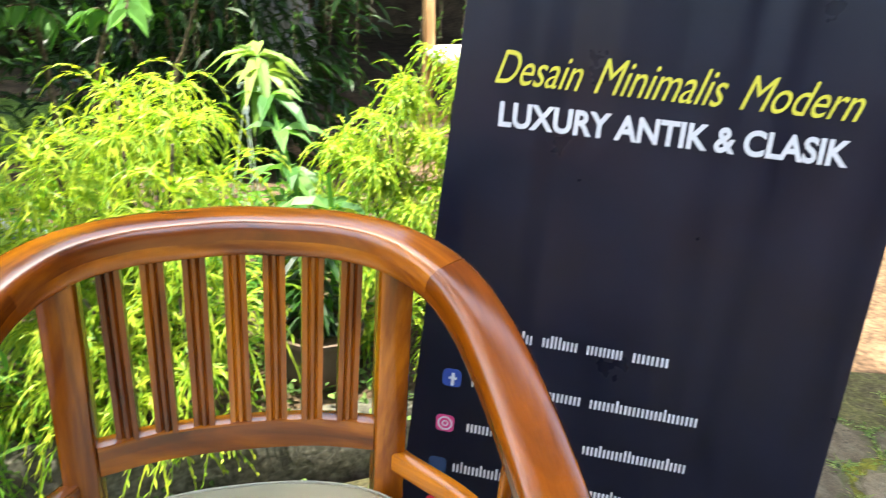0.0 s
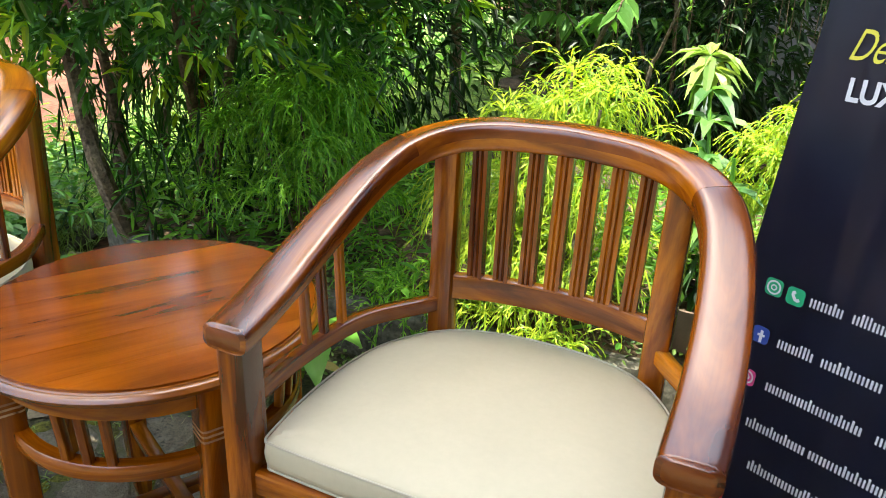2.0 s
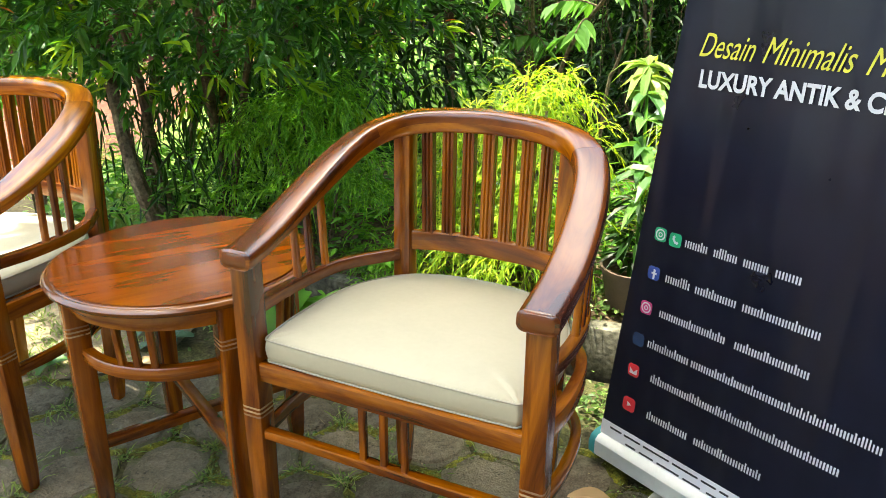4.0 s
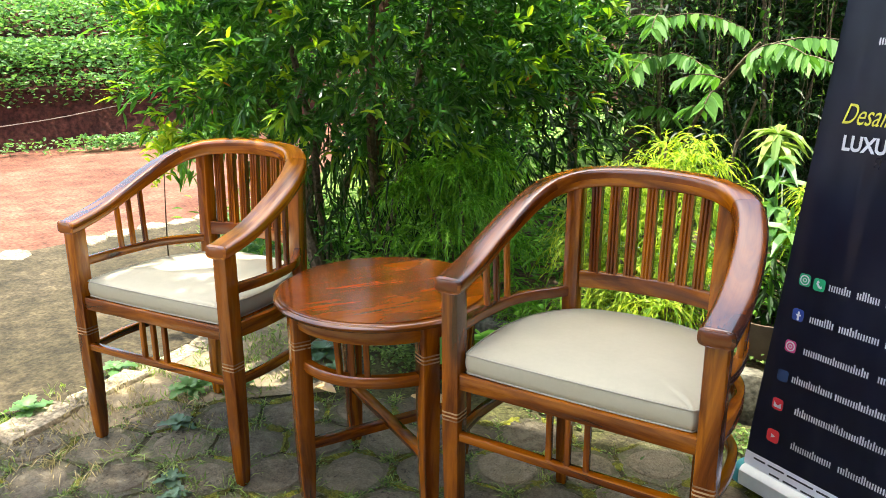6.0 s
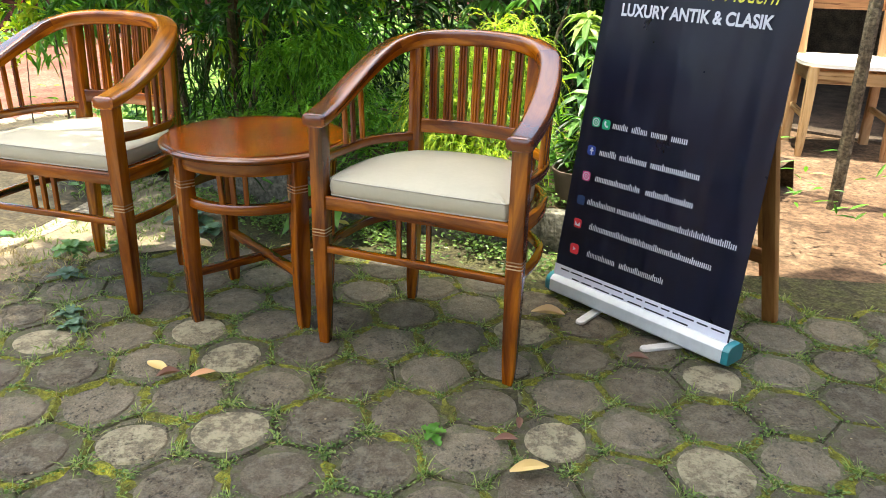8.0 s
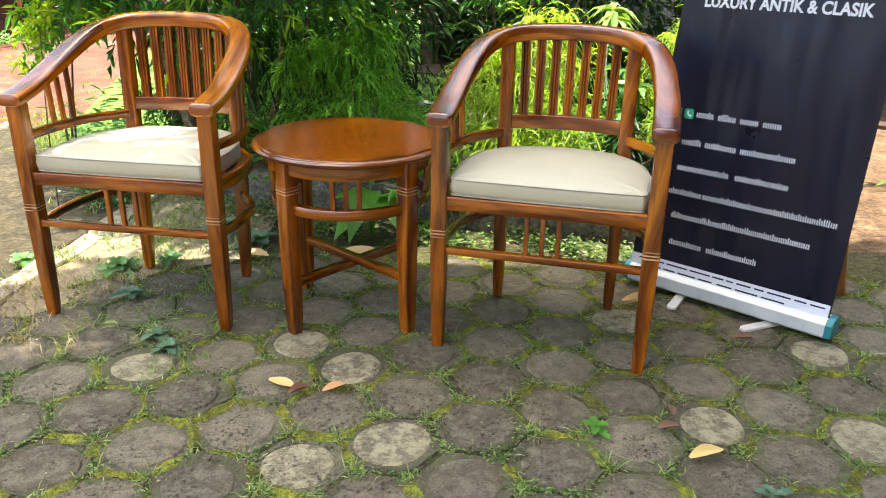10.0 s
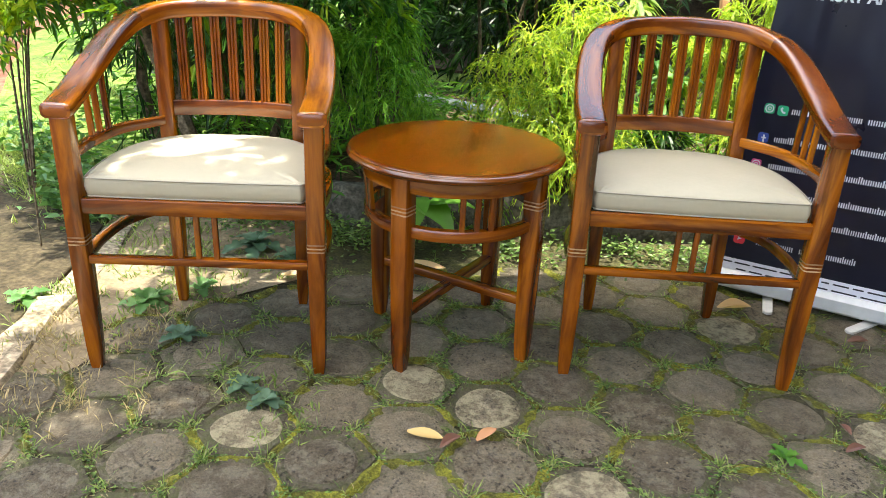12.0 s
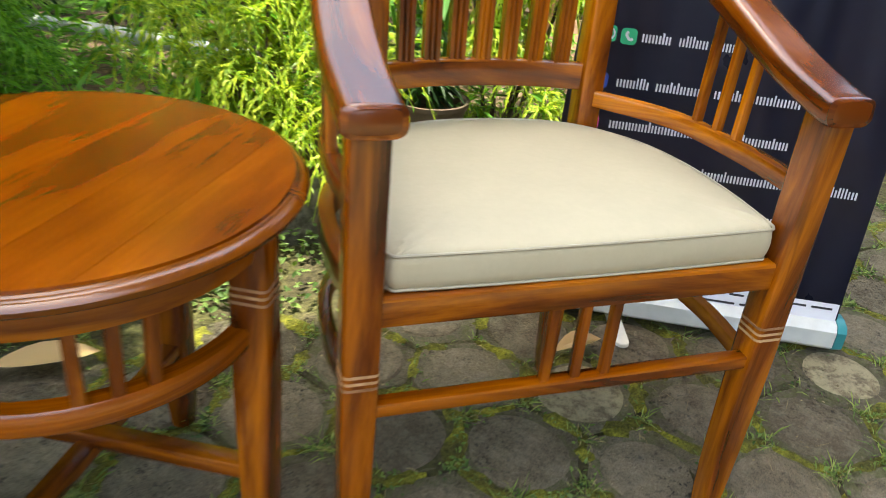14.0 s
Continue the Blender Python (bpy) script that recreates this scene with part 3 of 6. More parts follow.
structure("ground_verge", sheet([(-1.13, -1.6), (-1.50, -0.45), (-1.84, 0.34), (-2.1, 0.88), (-1.5, 0.93), (-1.22, 0.52), (-1.40, 0.2), (-1.46, -0.3), (-1.26, -0.9)], 0.0, 0.08, 0.008, 15), VERGE, "pale dusty soil along the kerb", True)
structure("ground_yard", sheet([(0.27, 1.66), (0.6, 1.9), (1.0, 2.02), (3.2, 2.1), (6.0, 4.0), (5.5, 4.48), (-1.6, 4.48), (-0.9, 3.2), (0.1, 2.6)], -0.030, 0.25, 0.012, 21), YARD, "pale dusty soil of the sunlit yard", True)

# unseen roof and walls, added behind and over the camera to shape the light
def turned(points, origin):
    return [Vector(origin) + EX * u + EY * v for u, v in points]


# shade outlines on the ground, moved back along the sun to roof height
SHIFT = Vector((0.445, 0.445))
structure("roof", slab([Vector(p) - SHIFT for p in ((-1.20, -1.0), (0.0, -0.55), (1.35, -0.42), (1.35, 2.18), (0.62, 2.1), (0.42, 1.72), (0.22, 1.36), (-0.7, 0.80), (-1.05, 0.62), (-0.98, 0.15), (-1.02, -0.12), (-1.27, -0.42))], 4.45, 4.456), ROOFING, "unseen milky sheets added overhead, cut to the outline of the shade")
structure("roof_porch", slab([Vector(p) - SHIFT for p in ((1.35, -0.98), (3.1, -0.93), (3.1, 2.36), (1.35, 2.18))], 4.45, 4.48), DARK_WALL, "unseen dark solid sheets added overhead to shade the right side")
structure("wall_house", slab(turned([(-4.6, -7.6), (7.6, -7.6), (7.6, -7.45), (-4.6, -7.45)], (-1.15, 0.44)), -0.05, 2.7), PAINT, "unseen pale painted wall added behind the camera")
structure("wall_house_side", slab([(2.72, -6.6), (2.87, -6.6), (2.87, 1.9), (2.72, 1.9)], -0.05, 4.44), DARK_WALL, "unseen plain dark wall added on the right to cut fill light")

# workshop shed supposed beyond the bed, its inner shade put into the colours
structure("wall_shed", slab([(-3.5, 8.2), (6.0, 8.2), (6.0, 8.4), (-3.5, 8.4)], -0.05, 2.6), DARK_WALL, "back wall of an open workshop shed, shade put into its colour")
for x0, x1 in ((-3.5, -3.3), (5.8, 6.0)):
    structure("wall_shed_side", slab([(x0, 5.0), (x1, 5.0), (x1, 8.19), (x0, 8.19)], -0.05, 2.6), DARK_WALL, "side wall of the workshop shed, shade put into its colour")
structure("roof_shed", slab([(-3.8, 3.0), (-0.75, 3.0), (-0.75, 4.4), (6.3, 4.4), (6.3, 8.6), (-3.8, 8.6)], 2.61, 2.7), DARK_WALL, "unseen roof of the workshop shed, stepped forward to shade the bushes")
structure("floor_shed", slab([(-3.4, 4.5), (5.9, 4.5), (5.9, 8.19), (-3.4, 8.19)], -0.06, -0.012), DARK_WALL, "earthen floor of the workshop shed, shade put into its colour")

# the red earth bank beyond the road
bm = bmesh.new()
cols = []
for i in range(41):
    y = -9 + i * 0.6
    n1 = noise.noise(Vector((y * 0.6, 1, 0)))
    prof = [(-8.35, -0.08), (-8.45, 0.12), (-8.5, 0.35), (-8.55, 0.56 + 0.06 * n1), (-8.9, 0.72), (-10.0, 1.25), (-12.5, 2.3), (-16, 3.4), (-24, 4.2)]
    cols.append([bm.verts.new((x + 0.12 * noise.noise(Vector((y * 1.3, z * 4, k))), y + 0.35 * (x + 8.3), z)) for k, (x, z) in enumerate(prof)])
for a, b in zip(cols, cols[1:]):
    for k in range(len(a) - 1):
        bm.faces.new((a[k], b[k], b[k + 1], a[k + 1]))
bmesh.ops.recalc_face_normals(bm, faces=bm.faces)
structure("bank", bm, BANK_SOIL, "dark red cut earth bank beside the road", True)

# ---- armchairs ----
def bow(side, z, n=7):
    """The outward bow from a front leg to a rear post."""
    return smooth_path([(side * 0.272, 0.018, z), (side * 0.283, 0.14, z), (side * 0.264, 0.28, z), (side * 0.186, 0.390, z)], n)


RAIL_HALF = [(0.277, -0.026, 0.654), (0.277, -0.006, 0.655), (0.278, 0.08, 0.677), (0.275, 0.16, 0.709), (0.267, 0.24, 0.745), (0.252, 0.31, 0.779), (0.226, 0.366, 0.805), (0.179, 0.413, 0.822), (0.118, 0.440, 0.830), (0.05, 0.451, 0.833)]
RAIL_W = [0.064, 0.067, 0.067, 0.066, 0.065, 0.063, 0.062, 0.060, 0.058, 0.057]
RAIL_H = [0.036, 0.036, 0.036, 0.038, 0.041, 0.044, 0.046, 0.047, 0.047, 0.047]


def crowned(w, h, power=4.0, n=36):
    """A plump section with a crowned top, worn round at its edges."""
    out = []
    for k in range(n):
        c, s = math.cos(2 * math.pi * k / n), math.sin(2 * math.pi * k / n)
        out.append((w / 2 * math.copysign(abs(c) ** (2 / power), c), h / 2 * math.copysign(abs(s) ** (2 / power), s)))
    return out


def top_rail(parent):
    left = [(-x, y, z) for x, y, z in RAIL_HALF]
    pts = left + [(0, 0.455, 0.834)] + RAIL_HALF[::-1]
    ws = RAIL_W + [0.057] + RAIL_W[::-1]
    hs = RAIL_H + [0.047] + RAIL_H[::-1]
    fine = smooth_path(pts, 6)
    sc = [(v.x / 0.05, v.y / 0.04) for v in smooth_path([(w, h, 0) for w, h in zip(ws, hs)], 6)]
    # rounded nose at both ends
    for i, f in ((0, 0.72), (1, 0.93)):
        sc[i] = (sc[i][0] * (f + 0.1), sc[i][1] * f)
        sc[-1 - i] = (sc[-1 - i][0] * (f + 0.1), sc[-1 - i][1] * f)
    cut = 36
    for name, i, j in (("arm", 0, cut), ("back_top_rail", cut, len(fine) - 1 - cut), ("arm", len(fine) - 1 - cut, len(fine) - 1)):
        part(name, sweep(fine[i:j + 1], crowned(0.05, 0.04), scales=sc[i:j + 1]), TEAK, parent)


def leg_bar(x, y, top, size, tilt=(0, 0)):
    zs = [0.0, 0.012, 0.05, 0.14, 0.30, top]
    ks = [0.60, 0.68, 0.80, 0.90, 1.0, 1.0]
    pts = [(x + tilt[0] * (top - z), y + tilt[1] * (top - z), z) for z in zs]
    return sweep(pts, rounded(size, size, 0.14, 3), up=(0, 1, 0), scales=[(k, k) for k in ks])


def fluted(w, d):
    """A slat's outline with two grooves down its faces."""
    g = w * 0.09
    h = d / 2
    front = [(-w / 2, -h), (-w / 6 - g, -h), (-w / 6, -h + g * 1.3), (-w / 6 + g, -h), (w / 6 - g, -h), (w / 6, -h + g * 1.3), (w / 6 + g, -h), (w / 2, -h)]
    return front + [(-x, -y) for x, y in front]


def rail_at(u):
    """Plan place and height of the top rail's middle line at the width u, on the back."""
    p = [(0, 0.455, 0.834)] + [q for q in RAIL_HALF[::-1]]
    u = abs(u)
    for a, b in zip(p, p[1:]):
        if a[0] <= u <= b[0]:
            t = (u - a[0]) / (b[0] - a[0])
            return a[1] + (b[1] - a[1]) * t, a[2] + (b[2] - a[2]) * t
    return p[-1][1], p[-1][2]


def cushion_outline():
    half = [(0.0, -0.004), (0.12, -0.003), (0.225, 0.0), (0.246, 0.004), (0.252, 0.03), (0.258, 0.12), (0.252, 0.22), (0.226, 0.31), (0.166, 0.386), (0.088, 0.420)]
    pts = half + [(0.0, 0.428)] + [(-x, y) for x, y in half[:0:-1]]
    return pts


def cushion(parent):
    raw_pts = cushion_outline()
    ring3 = [(x, y, 0) for x, y in raw_pts]
    pts = [Vector((v.x, v.y)) for v in smooth_path(ring3[-2:] + ring3 + ring3[:2], 4)[8:-8]]
    c = Vector((0, 0.19))
    z0, z1 = 0.449, 0.496
    bm = bmesh.new()
    rings = []
    corners = [Vector((-0.246, 0.0)), Vector((0.246, 0.0))]
    for scale, z, slack in ((0.97, z0, 0.2), (0.995, z0 + 0.006, 0.5), (1.004, z0 + 0.016, 1), (1.006, z0 + 0.026, 1), (1.003, z1 - 0.012, 0.8), (0.998, z1 - 0.004, 0.2), (0.985, z1, 0.3), (0.965, z1 + 0.0025, 0.8), (0.93, z1 + 0.005, 1), (0.88, z1 + 0.0075, 1), (0.80, z1 + 0.0105, 0.9), (0.70, z1 + 0.013, 0.7), (0.55, z1 + 0.0155, 0.5), (0.35, z1 + 0.017, 0.3)):
        ring = []
        for p in pts:
            q = c + (p - c) * scale
            # cloth puckers in folds that run out from the front corners
            near = max(math.exp(-((q - k).length / 0.085) ** 2) for k in corners)
            swing = min(corners, key=lambda k: (q - k).length)
            turn = math.atan2(q.y - swing.y, q.x - swing.x)
            fold = 0.0034 * near * math.sin(turn * 9 + 3 * noise.noise(Vector((q.x * 30, q.y * 30, 5)))) + 0.0022 * noise.noise(Vector((q.x * 16, q.y * 16, 2 + z * 20)))
            out = (q - c).normalized() * (0.0026 * slack * noise.noise(Vector((q.x * 22, q.y * 22, z * 45)))) if z < z1 - 0.005 else Vector((0, 0))
            ring.append(bm.verts.new((*(q + out), z + (fold * slack if z > z1 - 0.005 else 0))))
        rings.append(ring)
    for a, b in zip(rings, rings[1:]):
        for i in range(len(pts)):
            j = (i + 1) % len(pts)
            bm.faces.new((a[i], a[j], b[j], b[i]))
    bm.faces.new(rings[0][::-1])
    bm.faces.new(rings[-1])
    bmesh.ops.recalc_face_normals(bm, faces=bm.faces)
    body = part("cushion_cover", bm, FABRIC, parent)
    ring = [(0.0018 * math.cos(a), 0.0018 * math.sin(a)) for a in (0, 1.05, 2.09, 3.14, 4.19, 5.24)]
    for z, s in ((z1 - 0.001, 1.0), (z0 + 0.003, 0.995)):
        loop = [(*(c + (p - c) * s), z) for p in pts]
        part("piping", sweep(loop, ring, closed=True), PIPING, body)


def armchair():
    ch = thing("armchair", "varnished teak armchair with a curved top rail and slatted back", "chair", group="armchairs beside the table")
    for s in (-1, 1):
        leg = part("front_leg", leg_bar(s * 0.2775, 0.004, 0.643, 0.043), TEAK, ch)
        for z in (0.336, 0.345, 0.354):
            part("ring", sweep([(s * 0.2775, 0.004, z - 0.0018), (s * 0.2775, 0.004, z + 0.0018)], rounded(0.0440, 0.0440, 0.16, 3), up=(0, 1, 0)), TEAK_RING_PALE, leg)
        part("rear_leg", leg_bar(s * 0.181, 0.422, 0.812, 0.040, (-s * 0.005, -0.04)), TEAK, ch)
        part("side_apron", sweep(bow(s, 0.432), rounded(0.022, 0.040, 0.15, 3)), TEAK, ch)
        part("side_stretcher", sweep(bow(s, 0.292), rounded(0.020, 0.024, 0.2, 3)), TEAK, ch)
        curve = smooth_path([(s * 0.276, 0.018, 0.545), (s * 0.284, 0.14, 0.541), (s * 0.264, 0.28, 0.540), (s * 0.190, 0.396, 0.538)], 7)
        part("arm_lower_rail", sweep(curve, rounded(0.022, 0.026, 0.2, 3)), TEAK, ch)
        for k in (8, 10, 12):
            p = curve[k]
            top = Vector((p.x * 1.02, p.y, 0.655 + 0.38 * max(0, p.y - 0.05)))
            part("arm_spindle", bar(p, top, 0.013, 0.013, up=(0, 1, 0)), TEAK, ch)
    part("front_apron", bar((-0.258, 0.002, 0.430), (0.258, 0.002, 0.430), 0.024, 0.038), TEAK, ch)
    part("back_apron", bar((-0.162, 0.393, 0.432), (0.162, 0.393, 0.432), 0.022, 0.036), TEAK, ch)
    part("front_stretcher", bar((-0.262, 0, 0.296), (0.262, 0, 0.296), 0.022, 0.020), TEAK, ch)
    for x in (-0.042, 0, 0.042):
        part("front_spindle", bar((x, 0, 0.304), (x, 0, 0.414), 0.013, 0.013, up=(0, 1, 0)), TEAK, ch)
    part("seat", slab([(p[0] * 0.99, 0.012 + p[1] * 0.97) for p in cushion_outline()], 0.438, 0.451, 0.003), TEAK, ch)
    low = smooth_path([(-0.162, 0.412, 0.571), (-0.09, 0.432, 0.571), (0, 0.438, 0.571), (0.09, 0.432, 0.571), (0.162, 0.412, 0.571)], 5)
    part("back_lower_rail", sweep(low, rounded(0.022, 0.042, 0.15, 3)), TEAK, ch)
    for k in range(7):
        u = (k - 3) * 0.0425
        v, z = rail_at(u)
        v0 = 0.438 - 0.9 * u * u
        part("back_slat", sweep([(u, v0, 0.588), (u * 1.03, v - 0.004, z - 0.012)], fluted(0.025, 0.018), up=(0, 1, 0)), TEAK, ch)
    top_rail(ch)
    return ch


chair_one = armchair()
chair_one.matrix_world = pose(-0.056, 0.399, 0, 0, 0, 17.7)
pad = thing("seat_cushion", "beige upholstered seat cushion with piped edges on a teak armchair", "cushion", group="seat cushions")
cushion(pad)
pad.matrix_world = pose(-0.056, 0.399, 0, 0, 0, 17.7)
for ob in (chair_one, pad):
    copy_thing(ob, pose(-1.141, -0.059, 0, 0, 0, 22.5))

# ---- round table ----
def round_table():
    tb = thing("side_table", "round varnished teak side table with four square legs", "table")
    R, top = 0.278, 0.546
    rim = [(0.2625, top - 0.022), (0.2625, top - 0.0030), (0.2650, top - 0.0032), (0.2668, top - 0.0050), (0.2700, top - 0.0048), (0.2745, top - 0.0068), (R, top - 0.012), (0.2765, top - 0.018), (0.270, top - 0.023), (0.262, top - 0.026), (0.246, top - 0.026), (0.246, top - 0.0222), (0.2625, top - 0.022)]
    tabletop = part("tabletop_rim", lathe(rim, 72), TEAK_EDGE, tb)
    n, r = 6, 0.2622
    w = 2 * r / n
    for i in range(n):
        y0, y1 = -r + i * w + 0.0003, -r + (i + 1) * w - 0.0003
        out = []
        for k in range(13):
            y = y0 + (y1 - y0) * k / 12
            out.append((math.sqrt(max(0, r * r - y * y)), y))
        for k in range(12, -1, -1):
            y = y0 + (y1 - y0) * k / 12
            out.append((-math.sqrt(max(0, r * r - y * y)), y))
        ob = part("board", slab(out, top - 0.022, top, 0.0), TEAK_TOP, tabletop, smooth=False)
        ob.rotation_euler.z = radians(76)
    part("apron_ring", lathe([(0.222, 0.482), (0.240, 0.482), (0.244, 0.500), (0.240, 0.524), (0.222, 0.524), (0.222, 0.482)], 64), TEAK, tb)
    part("lower_ring", lathe([(0.210, 0.368), (0.230, 0.368), (0.233, 0.372), (0.233, 0.392), (0.230, 0.396), (0.210, 0.396), (0.210, 0.368)], 64), TEAK, tb)
    for k in range(4):
        a = radians(-10 + 90 * k)
        leg = part("leg", leg_bar(0.231, 0, 0.523, 0.046), TEAK, tb)
        leg.rotation_euler.z = a
        for z in (0.429, 0.438, 0.447):
            part("ring", sweep([(0.231, 0, z - 0.0018), (0.231, 0, z + 0.0018)], rounded(0.0470, 0.0470, 0.16, 3), up=(0, 1, 0)), TEAK_RING_PALE, leg)
        for d in (-9, 0, 9):
            b = a + radians(45 + d)
            part("spindle", bar((0.222 * math.cos(b), 0.222 * math.sin(b), 0.394), (0.230 * math.cos(b), 0.230 * math.sin(b), 0.484), 0.014, 0.014, up=(math.cos(b), math.sin(b), 0)), TEAK, tb)
    for k, z in ((0, 0.172), (1, 0.158)):
        a = radians(-10 + 90 * k)
        d = Vector((math.cos(a), math.sin(a), 0)) * 0.218
        part("cross_stretcher", bar(Vector((0, 0, z)) - d, Vector((0, 0, z)) + d, 0.028, 0.024), TEAK, tb)
    return tb


side_table = round_table()
side_table.matrix_world = pose(-0.667, 0.376, 0)

# ---- roll-up banner ----
B0 = Vector((0.03, 1.061, 0.17))
BU = Vector((0.9879, -0.1554, 0)).normalized()
BW = Vector((0.0139, 0.100, 0.995)).normalized()
BN = BU.cross(BW).normalized()
banner_m = Matrix(((BU.x, BW.x, BN.x, B0.x), (BU.y, BW.y, BN.y, B0.y), (BU.z, BW.z, BN.z, B0.z), (0, 0, 0, 1)))
banner = thing("roll_up_banner", "black roll-up advertising banner on an aluminium cassette stand", "banner", Matrix.Translation((0.3, 0.95, 0)))
to_local = Matrix.Translation((-0.3, -0.95, 0)) @ banner_m


def on_banner(ob):
    ob.matrix_basis = to_local
    return ob


bm = bmesh.new()
cols = 24
grid = []
for k in range(cols + 1):
    f = k / cols
    z = 0.0013 * math.sin(k * 0.9) + 0.0008 * math.sin(k * 1.7 + 1)
    col = []
    for w in (-0.12, 0.0, 0.2, 0.4, 0.6, 0.8, 1.0, 1.2, 1.44):
        s0, s1 = -0.046 + 0.045 * max(0, w), 0.588 + 0.008 * max(0, w)
        col.append(bm.verts.new((s0 + (s1 - s0) * f, w, z * min(1, max(0, w + 0.1)) - 0.0008)))
    grid.append(col)
for a, b in zip(grid, grid[1:]):
    for i in range(8):
        bm.faces.new((a[i], b[i], b[i + 1], a[i + 1]))
bmesh.ops.solidify(bm, geom=bm.faces[:], thickness=0.0006)
fabric = on_banner(part("printed_sheet", bm, VINYL, banner, "black vinyl print"))


def patch(name, outline, mat, lift, parent=None):
    ob = part(name, slab(outline, lift, lift + 0.0004), mat, parent or fabric, smooth=False)
    return ob


def rect(s0, w0, s1, w1, r=0.0):
    if r:
        cx, cy = (s0 + s1) / 2, (w0 + w1) / 2
        return [(cx + x, cy + y) for x, y in rounded(s1 - s0, w1 - w0, r, 4)]
    return [(s0, w0), (s1, w0), (s1, w1), (s0, w1)]


def lettering(name, body, mat, s, w, width, height, shear=0.0, weight=0.0):
    cu = bpy.data.curves.new(name, "FONT")
    cu.body, cu.size, cu.shear, cu.offset, cu.resolution_u = body, 1.0, shear, weight, 4
    ob = new(name, cu)
    bpy.context.view_layer.update()
    me = bpy.data.meshes.new_from_object(ob.evaluated_get(bpy.context.evaluated_depsgraph_get()))
    bpy.data.objects.remove(ob)
    xs = [v.co.x for v in me.vertices]
    ys = [v.co.y for v in me.vertices]
    sx, sy = width / (max(xs) - min(xs)), height / (max(ys) - min(ys))
    lo, bot = min(xs), min(ys)
    for v in me.vertices:
        v.co = (s + (v.co.x - lo) * sx, w + (v.co.y - bot) * sy, 0.0027)
    me.materials.clear()
    return mesh_part(name, me, mat, fabric, smooth=False)


LIFT = 0.0024
lettering("lettering", "Desain", YELLOW_INK, 0.045, 0.797, 0.120, 0.046, 0.42, 0.0)
lettering("lettering", "Minimalis", YELLOW_INK, 0.182, 0.797, 0.172, 0.048, 0.42, 0.0)
lettering("lettering", "Modern", YELLOW_INK, 0.373, 0.797, 0.150, 0.046, 0.42, 0.0)
lettering("lettering", "LUXURY ANTIK & CLASIK", WHITE_INK, 0.056, 0.737, 0.464, 0.036, 0.0, 0.032)
# contact rows, as plain bars
ROWS_OF_BARS = [(1.105, [(0.06, 0.23), (0.25, 0.34), (0.36, 0.49)]), (0.980, [(0.095, 0.195), (0.21, 0.32), (0.335, 0.44)]), (0.421, [(0.091, 0.147), (0.160, 0.215), (0.227, 0.282), (0.295, 0.349)]), (0.333, [(0.059, 0.122), (0.134, 0.232), (0.244, 0.406)]), (0.252, [(0.059, 0.224), (0.244, 0.403)]), (0.174, [(0.043, 0.152), (0.157, 0.554)]), (0.098, [(0.066, 0.495)]), (0.010, [(0.073, 0.182), (0.198, 0.357)])]
random.seed(3)
for w, runs in ROWS_OF_BARS:
    for s0, s1 in runs:
        n = max(3, round((s1 - s0) / 0.0064))
        step = (s1 - s0) / n
        for i in range(n):
            a, low = s0 + step * i, w - 0.0085
            patch("print_bar", rect(a, low, a + step * random.uniform(0.46, 0.58), low + (0.0205 if random.random() < 0.16 else 0.0150), 0.25), WHITE_INK, LIFT)


def icon(s, w, mat, size=0.030, shape="none"):
    h = size / 2
    badge = patch("icon", rect(s - h, w - h, s + h, w + h, 0.25), mat, LIFT)
    if shape == "ring":
        for r0, r1 in ((0.55, 0.42), (0.24, 0.14)):
            bm = bmesh.new()
            o = [bm.verts.new((s + size * r0 * math.cos(a) * 0.75, w + size * r0 * math.sin(a) * 0.75, 0.0032)) for a in [k * math.pi / 12 for k in range(24)]]
            i_ = [bm.verts.new((s + size * r1 * math.cos(a) * 0.75, w + size * r1 * math.sin(a) * 0.75, 0.0032)) for a in [k * math.pi / 12 for k in range(24)]]
            for k in range(24):
                bm.faces.new((o[k], o[(k + 1) % 24], i_[(k + 1) % 24], i_[k]))
            part("icon_mark", bm, WHITE_INK, badge, smooth=False)
    elif shape == "phone":
        way, across = Vector((0.6, -0.8)), Vector((0.8, 0.6))
        arc = [Vector((s, w)) + way * u + across * v for u, v in ((-0.010, 0.004), (-0.010, -0.001), (-0.005, -0.005), (0.005, -0.005), (0.010, -0.001), (0.010, 0.004), (0.005, 0.004), (0.004, 0.0), (-0.004, 0.0), (-0.005, 0.004))]
        patch("icon_mark", [(p.x, p.y) for p in arc], WHITE_INK, 0.0029, badge)
    elif shape == "play":
        patch("icon_mark", [(s - 0.005, w - 0.006), (s + 0.007, w), (s - 0.005, w + 0.006)], WHITE_INK, 0.0029, badge)
    elif shape == "post":
        patch("icon_mark", rect(s - 0.001, w - 0.013, s + 0.004, w + 0.009), WHITE_INK, 0.0029, badge)
        patch("icon_mark", rect(s - 0.005, w - 0.002, s + 0.008, w + 0.002), WHITE_INK, 0.0033, badge)
    elif shape == "flap":
        patch("icon_mark", [(s - 0.010, w - 0.009), (s + 0.010, w - 0.009), (s + 0.010, w + 0.005), (s, w - 0.004), (s - 0.010, w + 0.005)], WHITE_INK, 0.0029, badge)


